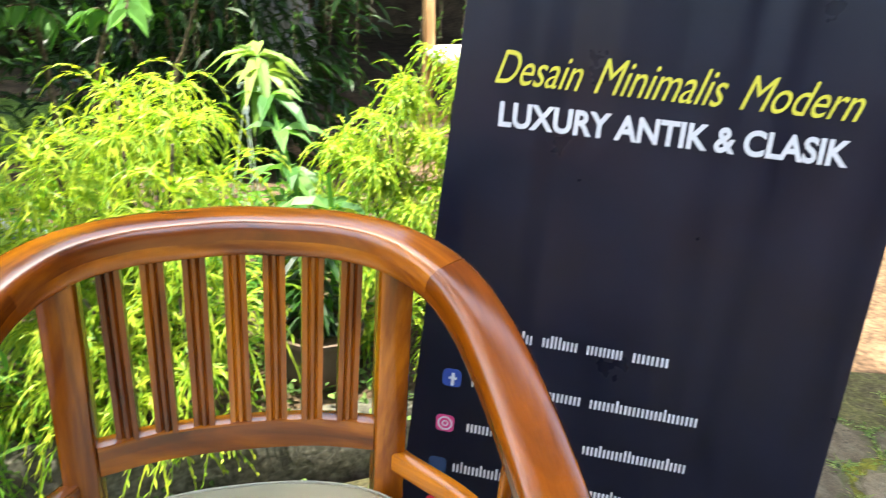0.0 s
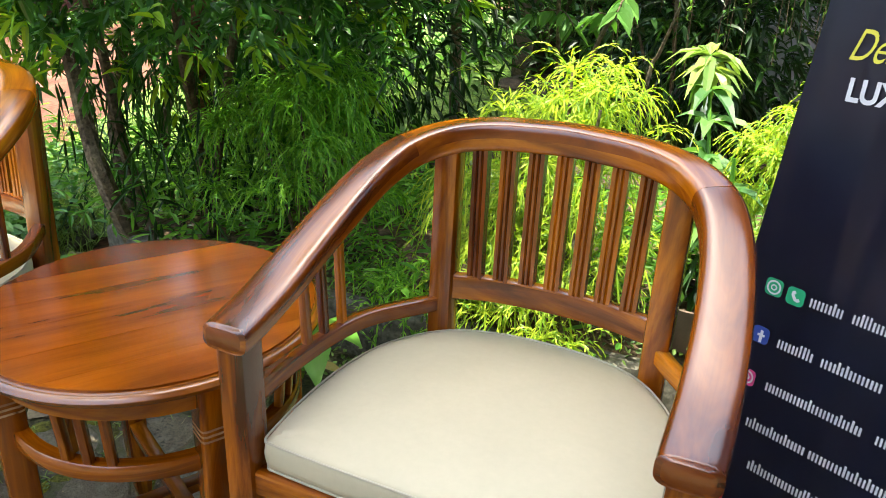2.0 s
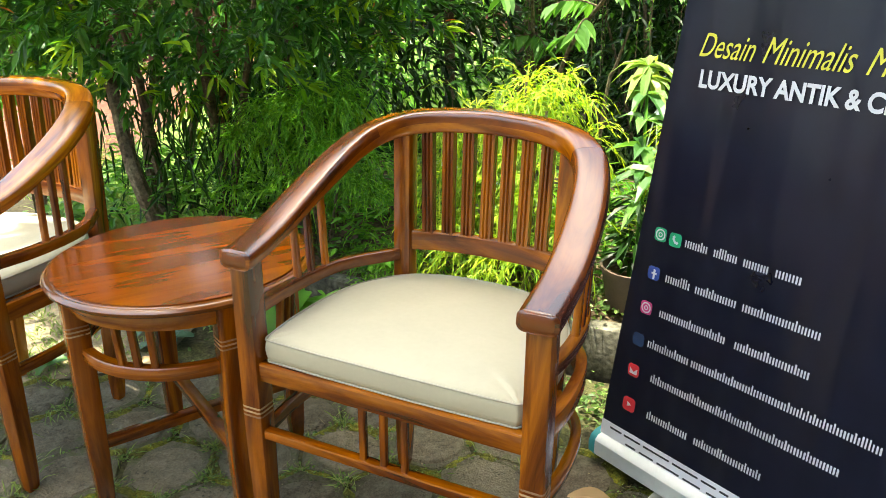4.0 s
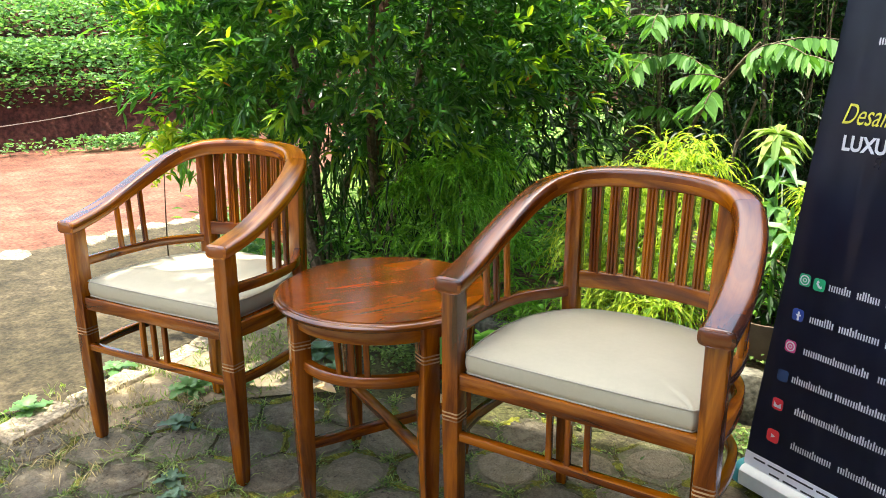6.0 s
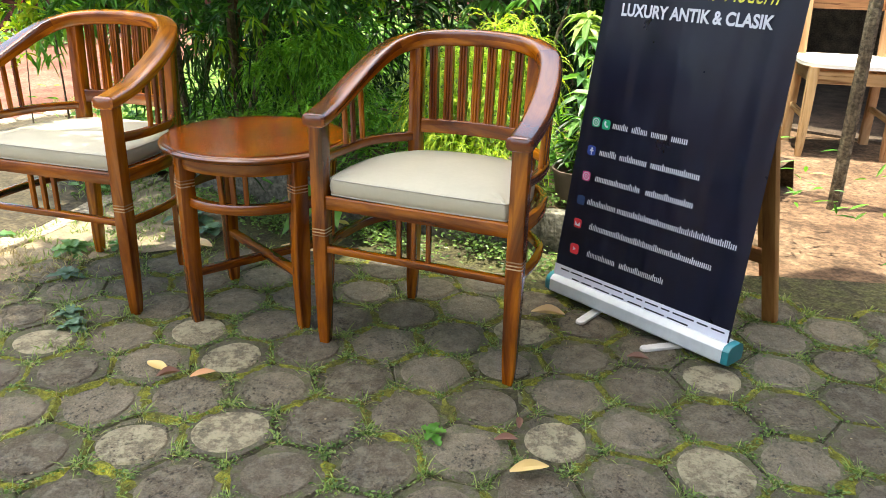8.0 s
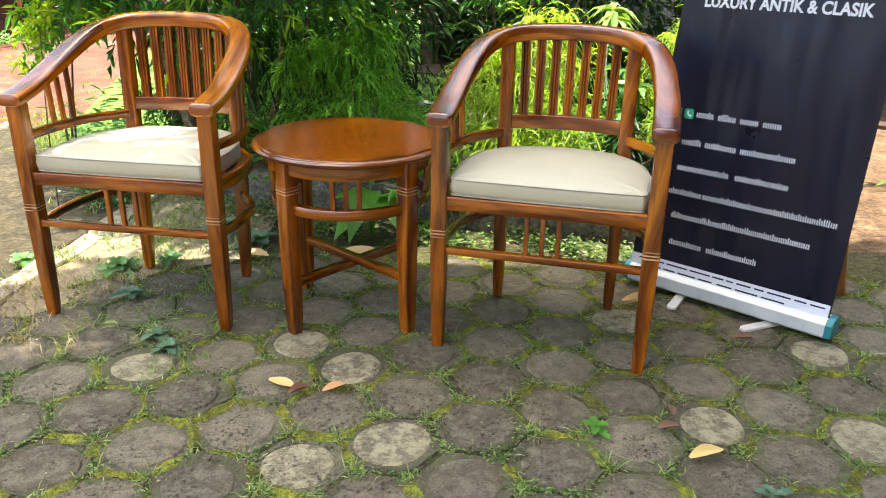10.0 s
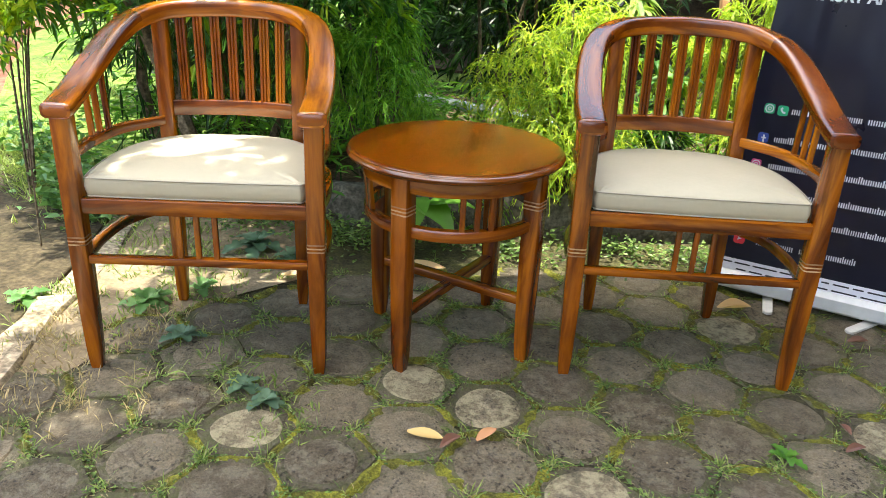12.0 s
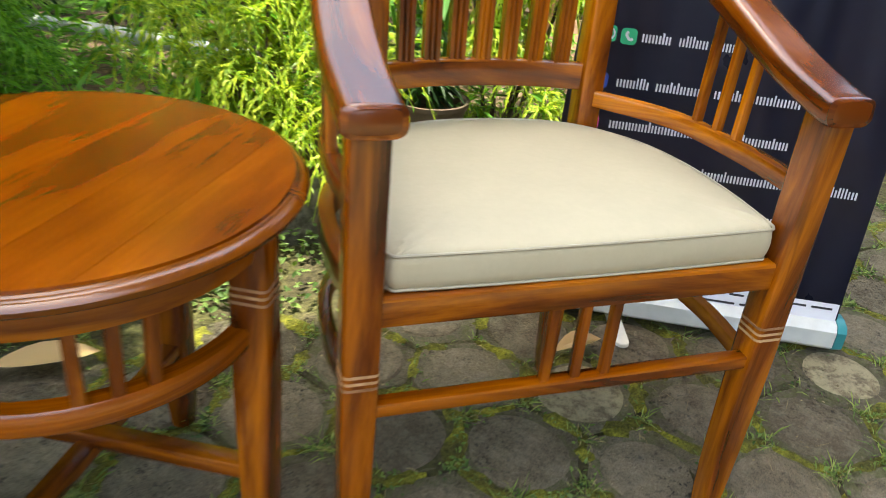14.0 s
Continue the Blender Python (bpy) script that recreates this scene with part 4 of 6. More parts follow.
icon(0.028, 0.422, GREEN_INK, shape="ring")
icon(0.066, 0.420, GREEN_INK, shape="phone")
icon(0.027, 0.334, BLUE_INK, shape="post")
icon(0.023, 0.252, PINK_INK, shape="ring")
icon(0.017, 0.173, DIM_BLUE_INK, shape="none")
icon(0.018, 0.097, RED_INK, shape="flap")
icon(0.021, 0.012, RED_INK, 0.034, "play")
address = patch("address_strip", rect(-0.046, -0.118, 0.584, -0.056), STRIP, 0.0022)
for w, runs in ((-0.068, ((-0.02, 0.015), (0.022, 0.07), (0.078, 0.15), (0.158, 0.225), (0.233, 0.27), (0.278, 0.30), (0.31, 0.355), (0.365, 0.395), (0.405, 0.475), (0.485, 0.52), (0.53, 0.572))), (-0.088, ((0.03, 0.06), (0.07, 0.11), (0.12, 0.18), (0.19, 0.235), (0.25, 0.30), (0.31, 0.38), (0.39, 0.46)))):
    for s0, s1 in runs:
        patch("print_bar", rect(s0, w - 0.0026, s1, w + 0.0022, 0.3), DARK_INK, 0.0028, address)

base_a, base_b = Vector((-0.010, 1.075, 0)) - Vector((0.3, 0.95, 0)), Vector((0.610, 0.975, 0)) - Vector((0.3, 0.95, 0))
prof = [(-0.040, -0.032), (-0.034, -0.038), (0.034, -0.038), (0.042, -0.030), (0.042, 0.006), (0.032, 0.017), (0.008, 0.021), (-0.020, 0.019), (-0.036, 0.010), (-0.042, -0.006)]
mid = Vector((0, 0, 0.058))
part("cassette", sweep([base_a + mid, base_b + mid], prof), ALUMINIUM, banner, "brushed aluminium cassette")
d = (base_b - base_a).normalized()
for p, s in ((base_a, -1), (base_b, 1)):
    part("end_cap", sweep([p + mid + d * s * 0.001, p + mid + d * s * 0.020], prof, scales=[(1.03, 1.03), (0.97, 0.97)]), TEAL_CAP, banner, "teal plastic end cap")
for tip, back in (((0.168, 0.912), (0.167, 1.10)), ((0.388, 0.890), (0.50, 1.045))):
    tip, back = Vector((*tip, 0)) - Vector((0.3, 0.95, 0)), Vector((*back, 0)) - Vector((0.3, 0.95, 0))
    way = (tip - back).normalized()
    tip -= way * 0.0145
    sidev = Vector((way.y, -way.x, 0)) * 0.0145
    nose = [tip + sidev * math.cos(q) + way * 0.0145 * math.sin(q) for q in [k * math.pi / 6 for k in range(7)]]
    ring = [(v.x, v.y) for v in [back + sidev] + nose + [back - sidev]]
    part("foot_bar", slab(ring, 0.004, 0.012, 0.002), FOOT_BAR, banner, "pale swing-out foot bar")

# ---- plants ----
def fern_shrub(name, label, at, stems, mat, heads, spread, seed, strap=0.13, straps=20):
    """A shrub of thin stems whose twigs end in tufts of narrow, arching, toothed leaves."""
    global rng
    rng = np.random.default_rng(seed)
    random.seed(seed)
    ob = thing(name, label, "shrub", Matrix.Translation(at))
    P, D, L, W = [], [], [], []
    for sx, sy, top in stems:
        foot = Vector((sx * 0.25, sy * 0.25, 0))
        head = Vector((sx, sy, top))
        part("stem", limb([foot, foot.lerp(head, 0.5) + Vector((0.02, -0.01, 0.03)), head], 0.007, 0.004, 3, None, 5), BARK, ob)
        for k in range(heads):
            # the twig's end, on an uneven dome round the stem's top
            ang = k * 2.4 + random.uniform(-0.5, 0.5)
            r = spread * math.sqrt((k + 0.3) / heads) * random.uniform(0.7, 1.15)
            tip = head + Vector((math.cos(ang) * r, math.sin(ang) * r, -1.9 * r * r / spread * random.uniform(0.4, 1.5) + random.uniform(-0.03, 0.05)))
            root = foot.lerp(head, random.uniform(0.72, 0.97))
            t = np.linspace(0, 1, 6)
            twig = np.array(root)[None] * (1 - t[:, None]) + np.array(tip)[None] * t[:, None]
            twig[:, 2] -= 0.02 * np.sin(t * math.pi)
            P.append(twig[:-1])
            D.append(twig[1:] - twig[:-1])
            L.append(np.linalg.norm(twig[1:] - twig[:-1], axis=1) * 1.1)
            W.append(np.full(5, 0.004))
            lean = Vector((math.cos(ang), math.sin(ang), 0)) * random.uniform(0.1, 0.5)
            size = strap * random.uniform(0.75, 1.2)
            for q in range(int(straps * random.uniform(0.7, 1.2))):
                a = q * 2.4 + random.uniform(-0.4, 0.4)
                out = (Vector((math.cos(a), math.sin(a), 0)) + lean).normalized()
                length = size * random.uniform(0.65, 1.15)
                rise, fall = random.uniform(0.3, 1.5), random.uniform(0.9, 1.5)
                bend = random.uniform(-0.35, 0.35)
                n = 9
                t = np.linspace(0, 1, n)
                axis = np.array(tip)[None] + np.outer(t, np.array(out)) * length * 0.8 + np.outer(bend * t * t, np.array((-out.y, out.x, 0))) * length
                axis[:, 2] += length * (rise * t - fall * t * t)
                seg = axis[1:] - axis[:-1]
                P.append(axis[:-1] - seg * 0.18)
                D.append(seg)
                L.append(np.linalg.norm(seg, axis=1) * 1.5)
                W.append(np.full(n - 1, 0.0085) * (1.15 - 0.65 * t[1:]))
                tan = unit(seg)
                sidev = unit(np.cross(tan, [0, 0, 1.0]))
                for s in (-1, 1):
                    pick = slice(1 if s > 0 else 0, n - 1, 2)
                    k = len(tan[pick])
                    P.append(axis[1:][pick])
                    D.append(tan[pick] * 0.95 + sidev[pick] * s * 0.6 + rng.normal(0, 0.14, (k, 3)))
                    L.append(length * 0.22 * (1.1 - 0.6 * t[1:][pick]) * rng.uniform(0.7, 1.25, k))
                    W.append(np.full(k, 0.0048))
    mesh_part("crown", leaf_mesh("crown", np.concatenate(P), np.concatenate(D), np.concatenate(L), np.concatenate(W), droop=0.22, slim=True, roll=0.4), mat, ob, smooth=False)
    return ob


fern_shrub("feathery_shrub", "yellow-green feathery shrub in the planting bed, sunlit", (-0.66, 1.48, 0.13), [(-0.08, -0.06, 0.54), (0.0, 0.06, 0.66), (0.14, -0.02, 0.60), (-0.13, 0.14, 0.56), (0.05, 0.14, 0.62)], LEAF_FERN, 8, 0.18, 11, 0.16, 16)
fern_shrub("feathery_shrub", "low yellow-green feathery shrub at the bed wall", (-0.50, 1.34, 0.13), [(-0.16, -0.02, 0.32), (0.03, -0.02, 0.34), (-0.06, -0.05, 0.20), (-0.02, 0.08, 0.42)], LEAF_FERN, 7, 0.14, 12, 0.14, 17)
fern_shrub("feathery_shrub", "bright yellow-green feathery shrub behind the banner", (-0.06, 1.80, 0.13), [(-0.08, -0.06, 0.62), (0.06, 0.0, 0.72), (0.18, 0.08, 0.68), (0.06, -0.12, 0.50), (0.0, -0.16, 0.34), (-0.16, 0.0, 0.52)], LEAF_FERN, 15, 0.16, 13, 0.10, 24)
fern_shrub("feathery_shrub", "yellow-green feathery shrub hanging over the pipe", (-0.72, 1.42, 0.13), [(-0.03, -0.08, 0.34), (0.08, -0.04, 0.42), (0.02, -0.12, 0.24), (-0.20, 0.02, 0.42)], LEAF_FERN, 6, 0.10, 18, 0.14, 16)
fern_shrub("feathery_shrub", "green feathery shrub under the large bush, shade put into its colour", (-1.34, 1.25, 0.13), [(-0.14, -0.13, 0.52), (0.06, -0.10, 0.55), (0.0, 0.05, 0.60), (0.10, 0.04, 0.44), (-0.2, 0.0, 0.50)], LEAF_FERN_SHADE, 12, 0.15, 15, 0.13, 24)
fern_shrub("feathery_shrub", "small green feathery shrub at the bed wall, in the shaded fern colour", (-0.98, 1.24, 0.10), [(0.0, -0.02, 0.12), (0.10, 0.0, 0.15), (-0.10, 0.02, 0.12)], LEAF_FERN_SHADE, 6, 0.11, 16, 0.13, 14)


def bush():
    """The large dark shrub with several leaning trunks."""
    global rng
    rng = np.random.default_rng(21)
    random.seed(21)
    ob = thing("large_bush", "large dark green bush with several leaning trunks", "bush", Matrix.Translation((-2.0, 1.2, 0.05)))
    tips = []
    for i, (x, y, tx, ty, r) in enumerate(((0.10, -0.24, -0.35, -0.5, 0.035), (-0.12, 0.12, -0.05, 0.2, 0.05), (0.05, 0.02, 0.5, -0.25, 0.03), (-0.2, -0.1, -0.7, 0.1, 0.03), (0.16, 0.16, 0.45, 0.4, 0.028), (-0.04, -0.12, 0.12, -0.5, 0.024), (0.22, -0.08, 0.62, 0.0, 0.022), (-0.28, 0.06, -0.5, 0.5, 0.026))):
        top = Vector((tx, ty, random.uniform(1.1, 1.6)))
        part("trunk", limb([(x, y, -0.02), (x * 1.1 + tx * 0.15, y * 1.1 + ty * 0.15, 0.35), (tx * 0.6, ty * 0.6, 0.8), top], r, r * 0.4, 4), RED_BARK if i == 1 else BARK, ob)
        tips.append(top)
    # leafy twigs over a rounded, uneven crown, fewer inside it
    lumps = [Vector((random.uniform(-1, 1), random.uniform(-1, 1), random.uniform(-0.6, 1))).normalized() for _ in range(16)]
    P, D, L, tip_p, tip_d = [], [], [], [], []
    for _ in range(1500):
        d = Vector((random.gauss(0, 1), random.gauss(0, 1), random.gauss(0.1, 0.9))).normalized()
        lump = max(d.dot(q) for q in lumps)
        r = (0.80 + 0.22 * lump) * (random.random() ** 0.32)
        p = Vector((d.x * 1.08 * r, d.y * 0.88 * r, 1.28 + d.z * 0.66 * r))
        if p.z < 0.64 + 0.12 * random.random() + 0.16 * min(1, max(0, -p.x - 0.35)):
            continue
        out = (d + Vector((random.gauss(0, 0.4), random.gauss(0, 0.4), random.gauss(0.45, 0.4)))).normalized()
        n = random.randint(20, 31)
        length = random.uniform(0.12, 0.24)
        t = np.linspace(0, 1, n)
        axis = np.array(p)[None] + np.outer(t, np.array(out)) * length
        axis[:, 2] -= 0.25 * length * t * t
        P.append(axis)
        D.append(np.array(out)[None] * 0.75 + rng.normal(0, 0.5, (n, 3)))
        L.append(rng.uniform(0.036, 0.066, n))
        if r > 0.70 and random.random() < 0.55:
            k = random.randint(5, 10)
            tip_p.append(np.repeat(axis[-1:], k, 0) + rng.normal(0, 0.012, (k, 3)))
            tip_d.append(np.array(out)[None] * 0.8 + rng.normal(0, 0.45, (k, 3)) + np.array([0, 0, 0.35]))
    P, D, L = np.concatenate(P), np.concatenate(D), np.concatenate(L)
    mesh_part("crown", leaf_mesh("crown", P, D, L, L * rng.uniform(0.29, 0.39, len(L)), droop=0.14), LEAF_BUSH, ob, smooth=False)
    P, D = np.concatenate(tip_p), np.concatenate(tip_d)
    n = len(P)
    mesh_part("young_leaves", leaf_mesh("young_leaves", P, D, rng.uniform(0.045, 0.085, n), rng.uniform(0.013, 0.021, n), droop=0.3), LEAF_TIP, ob, "bright yellow-green young leaves", smooth=False)
    pick = rng.integers(0, n, 70)
    mesh_part("red_leaves", leaf_mesh("red_leaves", P[pick] + rng.normal(0, 0.02, (70, 3)), D[pick], 0.05, 0.013, droop=0.2), LEAF_RED, ob, "reddish young leaf tips", smooth=False)
    # narrow shoots hanging among the trunks, in the leaf colour darkened for shade
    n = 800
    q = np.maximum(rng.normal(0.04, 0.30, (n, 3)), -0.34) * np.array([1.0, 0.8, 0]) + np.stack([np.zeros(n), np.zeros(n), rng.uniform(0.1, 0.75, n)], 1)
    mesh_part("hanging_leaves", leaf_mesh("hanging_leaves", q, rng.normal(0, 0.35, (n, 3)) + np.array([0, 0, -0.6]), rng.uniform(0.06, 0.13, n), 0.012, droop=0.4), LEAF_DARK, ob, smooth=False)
    return ob


bush()


def leaf_cloud(name, label, category, at, radii, n, size, width, mat, seed, up=0.3, stuff=False, shell=0.3):
    global rng
    rng = np.random.default_rng(seed)
    P, D = ball_points(n, (0, 0, 0), radii, shell)
    D = D + np.array([0, 0, up])
    me = leaf_mesh(name, P, D, rng.uniform(0.6, 1.2, n) * size, rng.uniform(0.7, 1.2, n) * width, droop=0.4)
    ob = thing(name, label, category, Matrix.Translation(at))
    mesh_part("foliage", me, mat, ob, smooth=False)
    return ob


def shrub(name, label, at, radii, n, size, width, mat, seed, stem=0.012, up=0.3, stems=4):
    ob = leaf_cloud(name, label, "shrub", at, radii, n, size, width, mat, seed, up)
    random.seed(seed)
    for _ in range(stems):
        a = random.uniform(0, 6.28)
        tip = Vector((math.cos(a) * radii[0] * 0.6, math.sin(a) * radii[1] * 0.6, radii[2] * 0.5))
        part("stem", limb([(tip.x * 0.1, tip.y * 0.1, -at[2]), (tip.x * 0.4, tip.y * 0.4, -at[2] * 0.4), tip], stem, stem * 0.4, 3, sides=5), BARK, ob)
    return ob


shrub("background_bush", "sunlit green bush beyond the lawn", (-3.6, 5.6, 0.9), (1.8, 0.8, 1.1), 3600, 0.15, 0.04, LEAF_SLOPE, 37)
shrub("background_bush", "dense green bush beside the shed, shade put into its leaf colour", (-1.6, 4.6, 0.9), (0.9, 0.5, 1.0), 3200, 0.13, 0.03, LEAF_DARK, 38)
shrub("croton", "yellow-leaved croton shrub at the edge of the bush", (-2.14, 0.34, 0.66), (0.13, 0.13, 0.17), 150, 0.07, 0.020, CROTON, 31, stems=1, stem=0.004, up=0.7)
shrub("flowering_shrub", "green shrub with small red flowers behind the croton", (-2.60, 0.72, 0.98), (0.36, 0.32, 0.40), 1100, 0.09, 0.02, LEAF_MID, 32, stem=0.006)
leaf_cloud("red_blossom", "small red blossoms on the flowering shrub", "flower", (-2.46, 0.56, 0.88), (0.16, 0.14, 0.16), 16, 0.03, 0.016, FLOWER, 33)
shrub("background_bush", "dense green bush behind the planting bed, shade put into its leaf colour", (-2.7, 2.6, 0.95), (1.2, 0.6, 1.0), 8200, 0.12, 0.026, LEAF_DARK, 34)
shrub("background_bush", "dense green bush under the trees, their shade put into its leaf colour", (-1.3, 3.5, 0.9), (0.9, 0.45, 0.95), 5200, 0.11, 0.025, LEAF_DARK, 35)
shrub("background_bush", "green bush at the side of the road", (-4.6, 4.2, 0.9), (1.5, 1.0, 1.1), 4200, 0.13, 0.03, LEAF_MID, 36)


# hanging creeper curtain behind the bed
def creepers():
    global rng
    rng = np.random.default_rng(41)
    random.seed(41)
    ob = thing("hanging_creeper", "curtain of hanging creeper strands with small leaves", "creeper", Matrix.Translation((-0.8, 2.8, 0)))
    stem = bmesh.new()
    P, D = [], []
    for _ in range(105):
        x, y = random.uniform(-1.3, 1.0), random.uniform(-0.25, 0.25)
        low, high = random.uniform(0.55, 1.15), random.uniform(1.7, 2.1)
        sway = random.uniform(-0.06, 0.06)
        pts = [(x, y, high), (x + sway, y, (low + high) / 2), (x + sway * 0.6, y, low)]
        limb(pts, 0.0022, 0.0016, 3, stem, 4)
        n = int((high - low) * 26)
        t = rng.random(n)
        P.append(np.stack([x + sway * np.sin(t * 2.4), np.full(n, y), high + (low - high) * t], 1))
        D.append(rng.normal(0, 1, (n, 3)) + np.array([0, -0.2, -0.5]))
    P, D = np.concatenate(P), np.concatenate(D)
    tagged(part("strand", stem, BARK, ob), kind="stuff")
    mesh_part("leaves", leaf_mesh("leaves", P, D, rng.uniform(0.016, 0.032, len(P)), rng.uniform(0.008, 0.014, len(P)), droop=0.3), LEAF_CREEP, ob, smooth=False)
    part("support_pole", limb([(-1.5, 0, 1.98), (0, 0.02, 2.0), (1.3, 0, 1.97)], 0.03, 0.03, 3), BARK, ob)
    for x in (-1.4, 1.2):
        part("support_post", limb([(x, 0.05, -0.06), (x, 0.02, 1.0), (x, 0, 2.0)], 0.03, 0.028, 3), BARK, ob)


creepers()


# sapling with paired leaflets behind the bed
def sapling():
    random.seed(51)
    ob = thing("sapling", "slim upright sapling with paired leaflets in the bed", "tree", Matrix.Translation((-1.34, 2.5, 0.1)))
    part("trunk", limb([(0, 0, 0), (-0.01, 0.0, 0.42), (-0.05, 0.0, 0.9), (-0.08, 0.02, 1.5)], 0.012, 0.006, 5), BARK, ob)
    sprays(ob, [((-0.05, 0, 0.95), ang, ln, rise) for ang, ln, rise in ((-20, 0.34, 0.3), (-150, 0.30, 0.3), (-80, 0.26, 0.2))] + [((-0.06, 0, 1.12), ang, ln, 0.3) for ang, ln in ((10, 0.4), (-60, 0.36), (170, 0.4))] + [((-0.03, 0, 0.72), ang, ln, 0.1) for ang, ln in ((200, 0.16), (-30, 0.13))])
    other = thing("leaning_sapling", "leaning young tree with long drooping leaflet sprays", "tree", Matrix.Translation((-1.12, 2.28, 0.1)))
    part("trunk", limb([(0, 0, 0), (0.02, 0.01, 0.45), (0.08, 0.02, 0.70), (0.24, 0.02, 0.91), (0.34, 0.02, 1.02)], 0.011, 0.006, 5), BARK, other)
    part("bare_branch", limb([(0.22, 0.03, 0.02), (0.27, 0.02, 0.55), (0.30, 0.02, 0.65), (0.35, 0.02, 0.80)], 0.009, 0.005, 4), BARK, other)
    sprays(other, [((0.26, 0.02, 0.93), -4, 0.42, 0.45), ((0.30, 0.02, 0.98), -28, 0.36, 0.42), ((0.33, 0.02, 1.0), 8, 0.46, 0.38), ((0.10, 0.02, 0.74), 150, 0.16, 0.3), ((0.16, 0.02, 0.82), -70, 0.18, 0.2), ((0.20, 0.02, 0.87), 190, 0.2, 0.4)])


def sprays(ob, stems):
    """Arching leaf stalks with paired, hanging leaflets."""
    P, D, L = [], [], []
    for start, ang, ln, rise in stems:
        out = Vector((math.cos(radians(ang)), math.sin(radians(ang)), 0))
        pts = [Vector(start) + out * ln * t + Vector((0, 0, ln * (rise * t - 0.42 * t * t))) for t in (0, 0.33, 0.66, 1)]
        part("twig", limb(pts, 0.004, 0.002, 3, None, 5), BARK, ob)
        fine = smooth_path(pts, max(2, int(ln * 12)))
        for p in fine[1:]:
            for s in (-1, 1):
                P.append(tuple(p))
                D.append(tuple(out * 0.35 + Vector((-out.y, out.x, 0)) * s * 0.6 + Vector((random.gauss(0, 0.1), random.gauss(0, 0.1), random.uniform(-0.9, -0.4)))))
                L.append(random.uniform(0.06, 0.095))
    mesh_part("leaves", leaf_mesh("leaves", P, D, np.array(L), np.array(L) * 0.5, droop=0.2, roll=0.6), LEAF_SPRAY, ob, smooth=False)


sapling()


# potted plant with striped leaves, and the plastic pot hanger standing in it
POT = Vector((-0.265, 1.60, 0.150))
pot = thing("flower_pot", "brown clay flower pot on the bed wall", "pot", Matrix.Translation(POT))
part("body", lathe([(0, 0), (0.072, 0.0), (0.080, 0.01), (0.100, 0.118), (0.106, 0.120), (0.107, 0.132), (0.099, 0.132), (0.094, 0.118), (0.078, 0.02), (0, 0.02)], 32), CLAY, pot)
part("potting_soil", lathe([(0, 0.104), (0.05, 0.107), (0.090, 0.100)], 24), SOIL, pot)
rng = np.random.default_rng(61)
random.seed(61)
dracaena = thing("potted_plant", "leafy potted plant with a yellow-edged rosette on top", "plant", Matrix.Translation(POT + Vector((0, 0, 0.104))))
for pts in ([(0, 0, 0), (-0.05, 0.08, 0.24), (-0.245, 0.40, 0.555)], [(0.02, 0, 0), (0.03, 0.03, 0.2), (0.01, 0.05, 0.38)], [(-0.03, 0.01, 0), (-0.08, 0.0, 0.12), (-0.11, -0.02, 0.26)]):
    part("stem", limb(pts, 0.007, 0.005, 4), LEAF_MID, dracaena)
P, D, L = [], [], []
for base, n, ln in (((-0.245, 0.40, 0.555), 15, 0.155), ((-0.225, 0.365, 0.525), 9, 0.135)):
    for i in range(n):
        a = i * 2.4
        P.append(base)
        D.append((math.cos(a), math.sin(a), random.uniform(-0.5, 1.3)))
        L.append(ln * random.uniform(0.75, 1.1))
mesh_part("rosette", leaf_mesh("rosette", P, D, np.array(L), np.full(len(P), 0.034), droop=0.75, roll=0.2), LEAF_STRIPED, dracaena, "yellow-edged leaves", smooth=False)
# tiers of broad leaves up the leaning stem
P, D, L = [], [], []
for base, n in (((-0.045, 0.07, 0.20), 7), ((-0.075, 0.12, 0.28), 8), ((-0.11, 0.17, 0.34), 8), ((-0.15, 0.24, 0.41), 7), ((-0.19, 0.31, 0.48), 6), ((0.015, 0.04, 0.30), 6)):
    for i in range(n):
        a = i * 2.4 + random.uniform(-0.4, 0.4)
        P.append(base)
        D.append((math.cos(a), math.sin(a), random.uniform(0.0, 0.8)))
        L.append(random.uniform(0.10, 0.165))
mesh_part("broad_leaves", leaf_mesh("broad_leaves", P, D, np.array(L), rng.uniform(0.030, 0.044, len(P)), droop=0.6, roll=0.25), LEAF_BROAD, dracaena, smooth=False)
P, D, L = [], [], []
for _ in range(110):
    h = random.uniform(0.02, 0.24)
    a = random.uniform(0, 6.28)
    r = random.uniform(0.0, 0.07)
    P.append((r * math.cos(a) - 0.02, r * math.sin(a) + 0.02, h))
    D.append((math.cos(a), math.sin(a), random.uniform(-0.5, 0.5)))
    L.append(random.uniform(0.05, 0.10))
mesh_part("low_leaves", leaf_mesh("low_leaves", P, D, np.array(L), np.full(len(P), 0.020), droop=0.4, roll=0.4), LEAF_DARK, dracaena, "small dark leaves above the pot", smooth=False)
hanger = thing("pot_hanger", "white plastic pot hanger with three cords and a hook", "hanger", Matrix.Translation((-0.66, 2.36, 0.085)))
hook = [Vector((0.0, 0, 0.50))] + [Vector((0.018 * math.cos(a) - 0.0, 0, 0.555 + 0.018 * math.sin(a))) for a in [radians(-60 + 30 * k) for k in range(9)]]
part("hook", limb(hook, 0.004, 0.004, 3), WHITE_PLASTIC, hanger)
part("joint", lathe([(0, 0.478), (0.010, 0.480), (0.012, 0.495), (0.006, 0.508), (0, 0.508)], 14), WHITE_PLASTIC, hanger)
